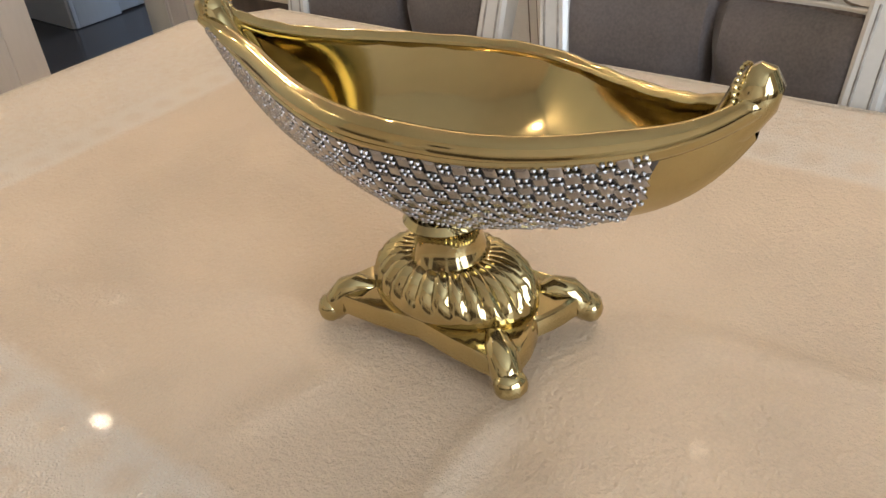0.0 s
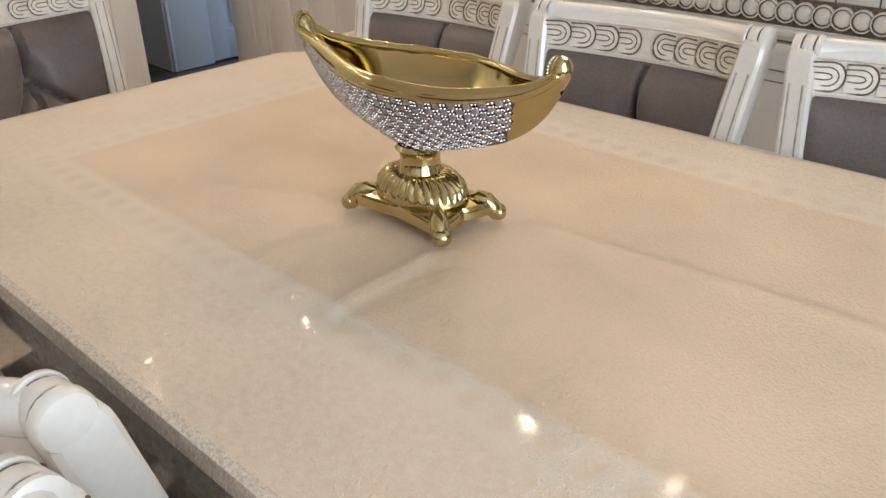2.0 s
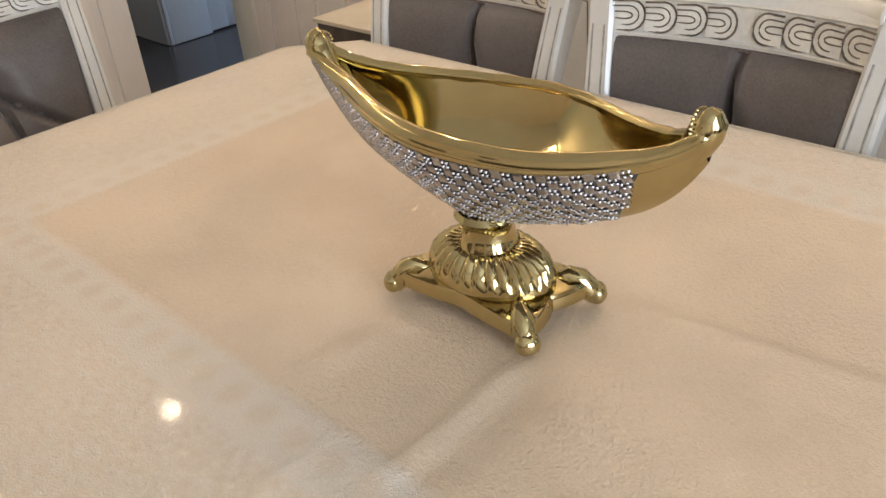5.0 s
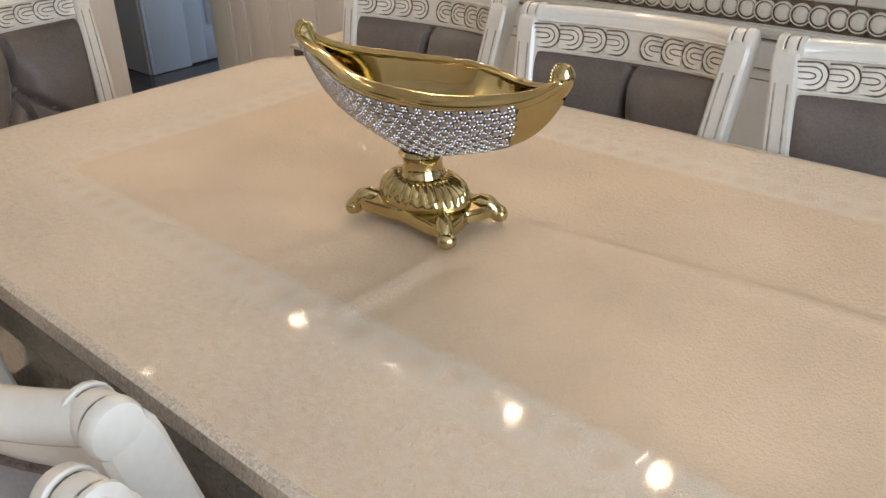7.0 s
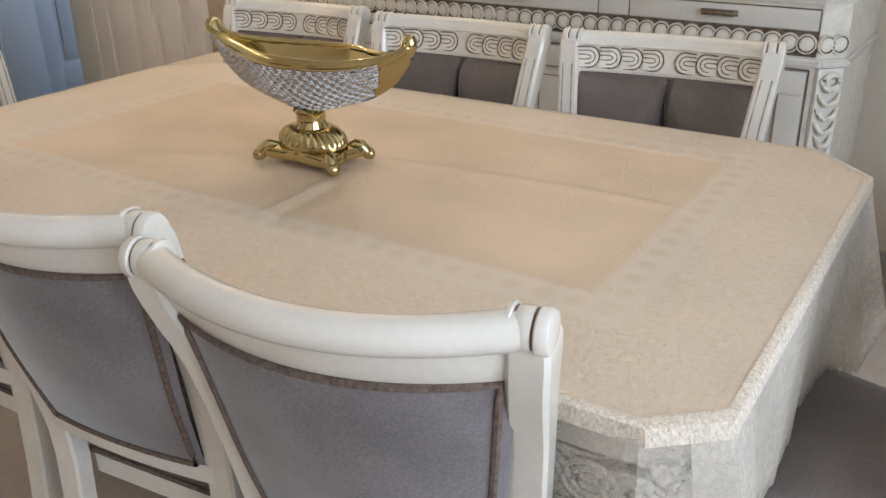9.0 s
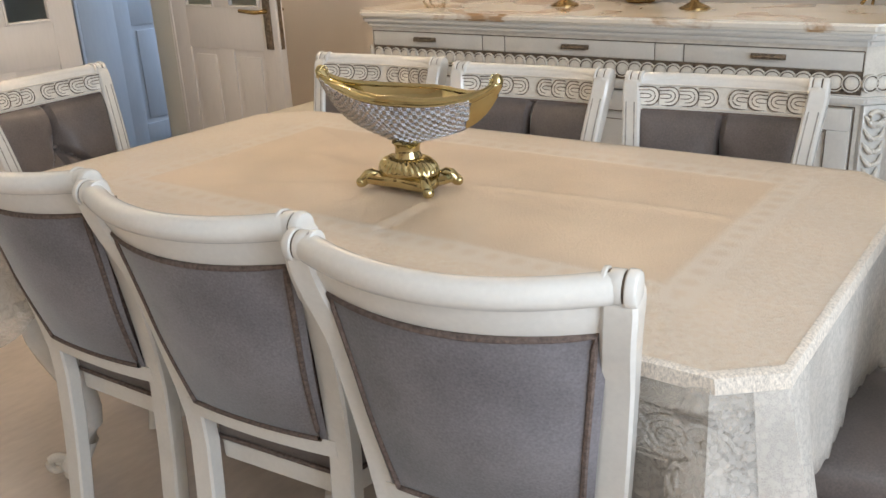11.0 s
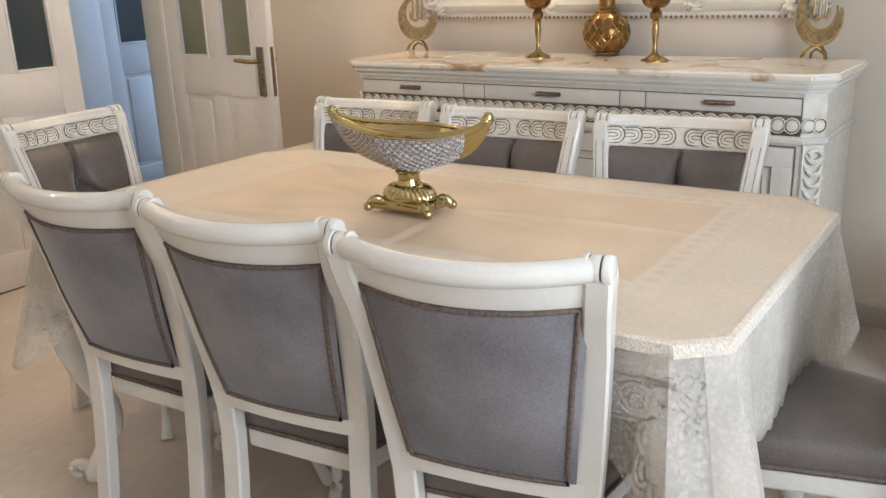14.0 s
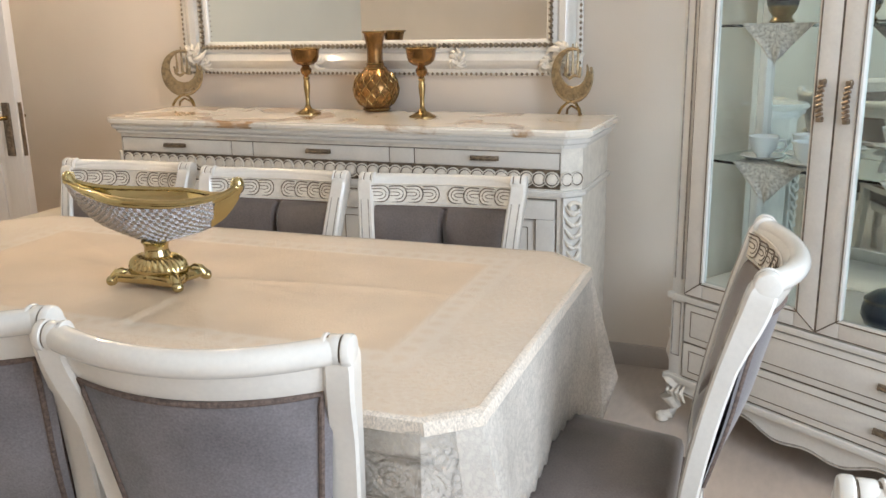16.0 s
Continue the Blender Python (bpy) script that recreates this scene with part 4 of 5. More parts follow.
    loft(tile, [[Vector((x * e, y * e, z)) for x, y in ((-1, -1), (1, -1), (1, 1), (-1, 1))] for z in (0.0,)] + [[Vector((x * e * f, y * e * f, z)) for x, y in ((-1, -1), (1, -1), (1, 1), (-1, 1))] for f, z in ((1.0, 0.0012), (0.62, 0.0022))])
    bmesh.ops.recalc_face_normals(tile, faces=tile.faces)
    tm = bpy.data.meshes.new("tile")
    tile.to_mesh(tm)
    tile.free()
    tm.materials.append(SILVER)
    beads = bmesh.new()
    ico = bmesh.new()
    bmesh.ops.create_icosphere(ico, subdivisions=1, radius=0.0021)
    im = bpy.data.meshes.new("t")
    ico.to_mesh(im)
    ico.free()
    joined = bmesh.new()
    rnd = random.Random(4)
    made = 0
    for sgn in (-1, 1):
        for j in range(14):
            f = 0.900 - 0.076 * j
            if f < 0.06:
                break
            s = -0.95
            i = 0
            end = 0.80 - 0.012 * j
            while s < end:
                p = surf(s, sgn * f, 0.0022)
                ds = (surf(s + 0.01, sgn * f, 0.0022) - p)
                df = (surf(s, sgn * (f + 0.02), 0.0022) - p)
                nrm = ds.cross(df).normalized() * sgn * -1
                if nrm.y * sgn < 0:
                    nrm = -nrm
                step = 0.0097 / max(ds.length / 0.01, 0.05)
                if keel(s) + 0.004 < p.z:
                    xa = ds.normalized()
                    ya = nrm.cross(xa)
                    rot = Matrix((xa, ya, nrm)).transposed().to_4x4()
                    jit = Matrix.Rotation(rnd.uniform(-0.10, 0.10), 4, "X") @ Matrix.Rotation(rnd.uniform(-0.10, 0.10), 4, "Y")
                    mm = Matrix.Translation(p + nrm * 0.0003) @ rot @ jit
                    if (i + j) % 2 == 0:
                        if sgn < 0 and made < 200:
                            ob = new("tile", tm)
                            ob.parent = back
                            ob.matrix_local = mm
                            made += 1
                        else:
                            k0 = len(joined.verts)
                            joined.from_mesh(tm)
                            joined.verts.ensure_lookup_table()
                            for v in joined.verts[k0:]:
                                v.co = mm @ v.co
                    else:
                        for bx, by in ((-1, -1), (1, -1), (1, 1), (-1, 1)):
                            k0 = len(beads.verts)
                            beads.from_mesh(im)
                            beads.verts.ensure_lookup_table()
                            c = mm @ Vector((bx * 0.0023, by * 0.0023, 0.0013))
                            for v in beads.verts[k0:]:
                                v.co += c
                s += step
                i += 1
    tagged(part("tiles_further", joined, SILVER, back, smooth=False), kind="stuff")
    tagged(part("crystal_bead", beads, BEAD, back, smooth=False), kind="stuff")
    return t


boat_bowl(pose(-0.340, 0.446, TZ + 0.0065))


# ---- sideboard ----
SB0, SB1, SBF, SBZ = -2.068, -0.124, -0.572, 0.976


def cutrect(x0, x1, y0, y1, c):
    """plan of a case: square at the back, cut corners at the front"""
    return [(x0, y1), (x0, y0 + c), (x0 + c, y0), (x1 - c, y0), (x1, y0 + c), (x1, y1)]


def drop_handle(t, x, y, z, w=0.10):
    bm = bmesh.new()
    box(bm, x - w / 2, x + w / 2, y - 0.006, y, z - 0.008, z + 0.008, 0.003)
    for k in range(9):
        a = x - w / 2 + 0.008 + k * (w - 0.016) / 8
        tube(bm, [(a - 0.002, y - 0.012, z - 0.007), (a + 0.002, y - 0.012, z + 0.007)], 0.0042, 6)
    tube(bm, [(x - w / 2 + 0.004, y - 0.008, z), (x - w / 2 + 0.012, y - 0.015, z), (x + w / 2 - 0.012, y - 0.015, z), (x + w / 2 - 0.004, y - 0.008, z)], 0.0045, 8)
    return part("handle", bm, STEEL, t, "small bronzed pull")


def framed_door(t, x0, x1, y, z0, z1, w):
    """a cupboard door seen from -y: a sunk field between four raised frame bars"""
    d = part("cupboard_door", boxed(x0 + w - 0.004, x1 - w + 0.004, y + 0.010, y + 0.018, z0 + w - 0.004, z1 - w + 0.004), LACQUER, t)
    for a, b, c, e in ((x0, x1, z0, z0 + w), (x0, x1, z1 - w, z1), (x0, x0 + w, z0 + w, z1 - w), (x1 - w, x1, z0 + w, z1 - w)):
        part("frame_bar", boxed(a, b, y, y + 0.018, c, e, 0.003), LACQUER, d)
    return d


def outline_lines(bm, x0, x1, y, z0, z1, r=0.0016):
    for a, b in (((x0, z0), (x1, z0)), ((x1, z0), (x1, z1)), ((x1, z1), (x0, z1)), ((x0, z1), (x0, z0))):
        tube(bm, [(a[0], y, a[1]), (b[0], y, b[1])], r, 5)


def sideboard():
    t = thing("sideboard", ROOM, "long ivory carved sideboard with a polished cream marble top", "sideboard")
    bm = bmesh.new()
    prism(bm, cutrect(SB0, SB1, SBF, -0.085, 0.064), SBZ - 0.026, SBZ)
    bmesh.ops.bevel(bm, geom=bm.edges[:], offset=0.007, segments=3, affect="EDGES")
    part("marble_top", bm, MARBLE, t, "polished cream marble slab with brown mottling")
    for k, (ins, z0, z1) in enumerate(((0.010, SBZ - 0.044, SBZ - 0.026), (0.022, SBZ - 0.062, SBZ - 0.044))):
        bm = bmesh.new()
        prism(bm, cutrect(SB0 + ins, SB1 - ins, SBF + ins, -0.085, 0.062), z0, z1)
        bmesh.ops.bevel(bm, geom=bm.edges[:], offset=0.005, segments=2, affect="EDGES")
        part("cornice", bm, LACQUER, t)
    bx0, bx1, by = SB0 + 0.036, SB1 - 0.036, SBF + 0.036
    bm = bmesh.new()
    prism(bm, cutrect(bx0, bx1, by, -0.09, 0.056), 0.10, SBZ - 0.062)
    part("carcass", bm, WORN, t)
    bm = bmesh.new()
    prism(bm, cutrect(bx0 - 0.014, bx1 + 0.014, by - 0.014, -0.09, 0.056), 0.758, 0.778)
    bmesh.ops.bevel(bm, geom=bm.edges[:], offset=0.005, segments=2, affect="EDGES")
    part("waist_moulding", bm, LACQUER, t)
    bm = bmesh.new()
    prism(bm, cutrect(bx0 - 0.02, bx1 + 0.02, by - 0.02, -0.09, 0.056), 0.075, 0.11)
    bmesh.ops.bevel(bm, geom=bm.edges[:], offset=0.006, segments=2, affect="EDGES")
    part("plinth", bm, LACQUER, t)
    # drawers
    x = bx0 + 0.06
    room = bx1 - bx0 - 0.12
    for k, w in enumerate((0.289, 0.0535, 0.315, 0.0535, 0.289)):
        w *= room
        d = part("drawer", boxed(x + 0.002, x + w - 0.002, by - 0.005, by + 0.004, 0.848, 0.898, 0.002), LACQUER, t)
        bm = bmesh.new()
        outline_lines(bm, x, x + w, by - 0.002, 0.784, 0.900, 0.0016)
        part("drawer_gap", bm, PATINA, d)
        if k % 2 == 0:
            drop_handle(d, x + w / 2, by - 0.005, 0.876)
        x += w
    # band of overlapping carved coins
    part("carving_ground", boxed(bx0 + 0.06, bx1 - 0.06, by - 0.003, by + 0.002, 0.784, 0.846), PATINA, t)
    coin = bmesh.new()
    rings = []
    for r, z in ((0.0255, 0.0), (0.0255, 0.006), (0.0245, 0.0085), (0.0215, 0.0085), (0.0205, 0.0055), (0.0185, 0.0055), (0.0165, 0.008), (0.008, 0.0095), (0.002, 0.010)):
        rings.append([Vector((r * math.cos(k * math.pi / 9), -z, r * math.sin(k * math.pi / 9))) for k in range(18)])
    loft(coin, rings)
    bmesh.ops.recalc_face_normals(coin, faces=coin.faces)
    cm = bpy.data.meshes.new("coin")
    coin.to_mesh(cm)
    coin.free()
    cm.materials.append(WORN)
    cm.materials.append(PATINA)
    for f in cm.polygons:
        if 0.0188 < math.hypot(f.center.x, f.center.z) < 0.0212 and abs(f.normal.y) > 0.3:
            f.material_index = 1
    cm.shade_smooth()
    cm.set_sharp_from_angle(angle=radians(40))
    n = 41
    for i in range(n):
        ob = new("coin", cm)
        ob.parent = t
        side = 1 if i < n // 2 else -1
        ob.matrix_local = pose(bx0 + 0.085 + (bx1 - bx0 - 0.17) * i / (n - 1), by - 0.003, 0.815, 0, 0, side * -7)
    for i in range(2):
        for s, bx in ((-1, bx0), (1, bx1)):
            ob = new("coin", cm)
            ob.parent = t
            ob.matrix_local = pose(bx - s * (0.016 + 0.026 * i), by + 0.035 - 0.026 * i, 0.815, 0, 0, s * 45)
    # doors below
    span = (bx1 - bx0 - 0.14) / 4
    for k in range(4):
        a = bx0 + 0.07 + k * span
        d = framed_door(t, a + 0.003, a + span - 0.003, by - 0.016, 0.125, 0.745, 0.062)
        bm = bmesh.new()
        outline_lines(bm, a, a + span, by - 0.002, 0.122, 0.748, 0.0022)
        outline_lines(bm, a + 0.065, a + span - 0.065, by - 0.013, 0.187, 0.683, 0.0026)
        outline_lines(bm, a + 0.095, a + span - 0.095, by - 0.006, 0.217, 0.653, 0.0018)
        part("antique_line", bm, PATINA, d)
    # carved corner posts
    for s, bx in ((-1, bx0), (1, bx1)):
        m = pose(bx - s * 0.027, by + 0.022, 0, 0, 0, s * 45)
        bm = bmesh.new()
        box(bm, -0.036, 0.036, -0.012, 0.01, 0.11, 0.757, 0.004, m)
        post = part("corner_post", bm, LACQUER, t)
        bm = bmesh.new()
        rnd = random.Random(3)
        for k in range(15):
            z = 0.70 - k * 0.037
            w = 0.030 if k < 4 else 0.022
            for q in (-1, 1):
                pts = [m @ Vector((q * w * u, -0.014 - 0.010 * math.sin(u * math.pi), z + 0.03 * u * u)) for u in (0.0, 0.3, 0.6, 0.85, 1.0)]
                tube(bm, pts, [0.007, 0.008, 0.007, 0.005, 0.003], 7)
        tube(bm, [m @ Vector((0.022 * math.cos(a * 0.7), -0.022, 0.725 + 0.018 * math.sin(a * 0.7))) for a in range(9)], 0.007, 7, loop=True)
        part("leaf_carving", bm, WORN, post)
    for fx in (bx0 + 0.05, bx1 - 0.05):
        for fy in (by + 0.05, -0.14):
            bm = bmesh.new()
            lathe(bm, [(0.022, 0), (0.032, 0.01), (0.034, 0.03), (0.024, 0.05), (0.036, 0.078)], 14, (fx, fy, 0))
            part("bun_foot", bm, LACQUER, t)


sideboard()


def ornament(bm, c, size, seed, flat="y"):
    """a cluster of carved petals and scrolls on a wall"""
    rnd = random.Random(seed)
    for k in range(9):
        a = 2 * math.pi * k / 9 + rnd.uniform(-0.2, 0.2)
        r = size * rnd.uniform(0.55, 1.0)
        pts = []
        for i in range(6):
            u = i / 5
            aa = a + 0.9 * u * u
            pts.append((c[0] + r * u * math.cos(aa), c[1] - size * (0.30 * math.sin(u * math.pi) + 0.12), c[2] + r * u * math.sin(aa)))
        tube(bm, pts, [size * q for q in (0.12, 0.16, 0.18, 0.16, 0.12, 0.05)], 7)
    lathe(bm, [(size * 0.30, -0.2 * size), (size * 0.2, 0.0), (size * 0.05, size * 0.1)], 10, (c[0], c[1] - size * 0.3, c[2]))


def wall_mirror():
    u0, u1, z0, z1 = -2.035, -0.275, 1.110, 1.98
    t = thing("wall_mirror", ROOM, "wide mirror in a cream carved frame with silver beading", "mirror")
    w = 0.134
    part("mirror_glass", boxed(u0 + w - 0.005, u1 - w + 0.005, -0.022, -0.014, z0 + w - 0.005, z1 - w + 0.005), MIRROR, t, smooth=False)
    part("backing", boxed(u0 + 0.01, u1 - 0.01, -0.0135, -0.003, z0 + 0.01, z1 - 0.01), WORN, t)
    prof = [(0.0, -0.014), (0.0, -0.030), (0.012, -0.036), (0.020, -0.034), (0.028, -0.044), (0.050, -0.058), (0.072, -0.052), (0.080, -0.040), (0.088, -0.044), (0.110, -0.038), (0.118, -0.028), (0.118, -0.014)]
    corners = [(u0, z0, 1, 1), (u1, z0, -1, 1), (u1, z1, -1, -1), (u0, z1, 1, -1)]
    for k in range(4):
        bm = bmesh.new()
        rings = []
        for x, z, sx, sz in (corners[k], corners[(k + 1) % 4]):
            rings.append([Vector((x + sx * d * 1.136, y, z + sz * d * 1.136)) for d, y in prof])
        loft(bm, rings)
        side = part("frame_side", bm, LACQUER, t)
        a, b = Vector(corners[k][:2]), Vector(corners[(k + 1) % 4][:2])
        ia = a + Vector(corners[k][2:]) * 0.1125
        ib = b + Vector(corners[(k + 1) % 4][2:]) * 0.1125
        bm = bmesh.new()
        n = int((ib - ia).length / 0.021)
        for i in range(n + 1):
            p = ia.lerp(ib, i / n)
            d = (ib - ia).normalized() * 0.0075
            tube(bm, [(p.x - d.x, -0.043, p.y - d.y), (p.x, -0.050, p.y), (p.x + d.x, -0.043, p.y + d.y)], [0.005, 0.0115, 0.005], 6)
        tagged(part("inner_beading", bm, SILVERBEAD, side, "antique silver beading"), kind="stuff")
        bm = bmesh.new()
        oa = a + Vector(corners[k][2:]) * 0.006
        ob_ = b + Vector(corners[(k + 1) % 4][2:]) * 0.006
        n = int((ob_ - oa).length / 0.020)
        for i in range(n + 1):
            p = oa.lerp(ob_, i / n)
            lathe(bm, [(0.002, -0.007), (0.007, 0.0), (0.002, 0.007)], 6, (p.x, -0.033, p.y))
        tagged(part("outer_beading", bm, SILVERBEAD, side, "antique silver beading"), kind="stuff")
    for i, (x, z) in enumerate(((u0 + 0.06, z0 + 0.075), (u1 - 0.06, z0 + 0.075), (u0 + 0.06, z1 - 0.06), (u1 - 0.06, z1 - 0.06), (-1.37, z0 + 0.055), (-0.75, z0 + 0.055))):
        bm = bmesh.new()
        ornament(bm, (x, -0.045, z), 0.075 if i < 4 else 0.05, i)
        if i < 4:
            ornament(bm, (x + (0.06 if i % 2 == 0 else -0.06), -0.045, z - 0.035 if i < 2 else z + 0.03), 0.045, i + 10)
        tagged(part("carved_ornament", bm, WORN, t), kind="stuff")


wall_mirror()


def side_table():
    """a small low table between the open door and the sideboard"""
    t = thing("side_table", pose(-1.715, 1.60, 0), "small side table with a pale beige top and dark brown edges", "side table")
    part("tabletop", boxed(-0.13, 0.13, -0.22, 0.22, 0.588, 0.600, 0.003), TANTOP, t, "pale beige top")
    part("apron", boxed(-0.122, 0.122, -0.212, 0.212, 0.520, 0.588, 0.004), DARKWOOD, t, "dark brown wooden apron")
    for sx in (-1, 1):
        for sy in (-1, 1):
            bm = bmesh.new()
            rect(bm, [(sx * 0.105, sy * 0.195, z) for z in (0.0, 0.26, 0.52)], [(0.026, 0.026), (0.030, 0.030), (0.034, 0.034)])
            part("leg", bm, DARKWOOD, t)


side_table()


# ---- on the sideboard ----
def goblet(m):
    t = thing("goblet", m, "tall engraved gold goblet standing on the sideboard", "goblet", "pair of goblets")
    bm = bmesh.new()
    lathe(bm, [(0.050, 0), (0.050, 0.004), (0.036, 0.010), (0.016, 0.020), (0.0085, 0.034), (0.008, 0.060), (0.011, 0.085), (0.013, 0.110), (0.010, 0.128), (0.013, 0.133), (0.013, 0.138), (0.009, 0.143)], 20)
    part("foot_and_stem", bm, BRONZE, t)
    bm = bmesh.new()
    lathe(bm, [(0.008, 0.142), (0.014, 0.147), (0.021, 0.158), (0.022, 0.168), (0.014, 0.180), (0.012, 0.184)], 18)
    part("knop", bm, AMBER, t)
    bm = bmesh.new()
    lathe(bm, [(0.012, 0.181), (0.032, 0.187), (0.046, 0.199), (0.052, 0.215), (0.055, 0.240), (0.0575, 0.246), (0.054, 0.246), (0.049, 0.220), (0.040, 0.203), (0.010, 0.192)], 26)
    part("cup", bm, AMBER, t, "engraved gold cup")
    bm = bmesh.new()
    tube(bm, [(0.056 * math.cos(a * math.pi / 12), 0.056 * math.sin(a * math.pi / 12), 0.2455) for a in range(24)], 0.0028, 7, loop=True)
    part("rim", bm, BRONZE, t)
    return t


G = goblet(ROOM @ pose(-1.293, -0.265, SBZ))
copy_thing(G, ROOM @ pose(-0.803, -0.283, SBZ))


def vase(m):
    t = thing("vase", m, "round-bellied amber and gold vase with a diamond pattern", "vase")
    prof = [(0.048, 0), (0.052, 0.006), (0.050, 0.012), (0.066, 0.026), (0.084, 0.056), (0.090, 0.086), (0.084, 0.116), (0.066, 0.143), (0.042, 0.163), (0.033, 0.178), (0.031, 0.20), (0.030, 0.23), (0.034, 0.262), (0.041, 0.292), (0.046, 0.304), (0.043, 0.304), (0.030, 0.265), (0.026, 0.21)]
    bm = bmesh.new()
    lathe(bm, prof, 36)
    part("body", bm, AMBER, t)
    # gilt diamonds over the belly
    bm = bmesh.new()
    def rad(z):
        for (r0, a), (r1, b) in zip(prof, prof[1:]):
            if a <= z <= b:
                return r0 + (r1 - r0) * (z - a) / (b - a)
        return 0.04
    for k in range(14):
        for s in (-1, 1):
            pts = []
            for i in range(19):
                z = 0.024 + 0.122 * i / 18
                a = 2 * math.pi * k / 14 + s * 1.05 * i / 18
                pts.append(((rad(z) + 0.0008) * math.cos(a), (rad(z) + 0.0008) * math.sin(a), z))
            tube(bm, pts, 0.0024, 5)
    part("gilt_lattice", bm, BRONZE, t)
    for z, r in ((0.008, 0.053), (0.165, 0.043), (0.182, 0.034), (0.302, 0.046)):
        bm = bmesh.new()
        tube(bm, [(r * math.cos(a * math.pi / 14), r * math.sin(a * math.pi / 14), z) for a in range(28)], 0.0032, 7, loop=True)
        part("gilt_band", bm, BRONZE, t)


vase(ROOM @ pose(-1.072, -0.112, SBZ))


def crescent(m):
    t = thing("crescent_ornament", m, "pale gold openwork crescent ornament on an arched stand", "ornament", "pair of crescents")
    R, C = 0.093, 0.142
    bm = bmesh.new()
    pts = [(R * math.cos(a), 0, C + R * math.sin(a)) for a in [radians(70 + 310 * i / 40) for i in range(41)]]
    tube(bm, pts, 0.0055, 8, up=Vector((0, 1, 0)))
    inner = [(0.066 * math.cos(a) + 0.006, 0, C + 0.024 + 0.066 * math.sin(a)) for a in [radians(78 + 295 * i / 36) for i in range(37)]]
    tube(bm, inner, 0.004, 8, up=Vector((0, 1, 0)))
    part("crescent_rim", bm, FILIGREE, t)
    bm = bmesh.new()
    for i in range(46):
        a = radians(95 + 260 * i / 45)
        o = Vector((R * math.cos(a), 0, C + R * math.sin(a)))
        for da in (-0.34, 0.34):
            n = Vector((0.066 * math.cos(a + da) + 0.006, 0, C + 0.024 + 0.066 * math.sin(a + da)))
            if (n - o).length < 0.085:
                tube(bm, [o, (o + n) / 2 + Vector((0, -0.004, 0)), n], 0.0027, 5)
    tagged(part("lattice", bm, FILIGREE, t), kind="stuff")
    # curled strokes in the middle
    bm = bmesh.new()
    for x, h in ((-0.022, 0.085), (0.002, 0.10), (0.026, 0.09)):
        tube(bm, [(x, 0, C + 0.005), (x + 0.004, -0.003, C + 0.0 + h * 0.5), (x, 0, C + 0.01 + h)], [0.006, 0.005, 0.003], 7)
    tube(bm, [(-0.036, 0, C + 0.03), (-0.030, 0, C + 0.0), (-0.010, 0, C - 0.010), (0.012, 0, C + 0.002), (0.034, 0, C - 0.004), (0.042, 0, C + 0.03)], [0.003, 0.006, 0.007, 0.006, 0.006, 0.003], 7, up=Vector((0, 1, 0)))
    tagged(part("scrollwork", bm, FILIGREE, t), kind="stuff")
    for s in (-1, 1):
        bm = bmesh.new()
        tube(bm, [(s * 0.052, -0.012, 0.004), (s * 0.042, -0.006, 0.026), (s * 0.022, 0, 0.044), (0, 0, 0.052)], [0.006, 0.006, 0.005, 0.005], 8, up=Vector((0, 1, 0)))
        tube(bm, [(s * 0.034, 0.014, 0.004), (s * 0.026, 0.008, 0.022), (0, 0, 0.036)], [0.005, 0.004, 0.004], 8, up=Vector((0, 1, 0)))
        part("stand_leg", bm, BRONZE, t)
    return t


K = crescent(ROOM @ pose(-1.985, -0.125, SBZ, 0, 0, 8))
copy_thing(K, ROOM @ pose(-0.285, -0.135, SBZ, 0, 0, -28))


# ---- display cabinet ----
CAB = Matrix.Translation((0.622, 1.750, 0)) @ Matrix.Rotation(radians(-34), 4, "Z")
CW, CD, CH = 1.03, 0.40, 2.05


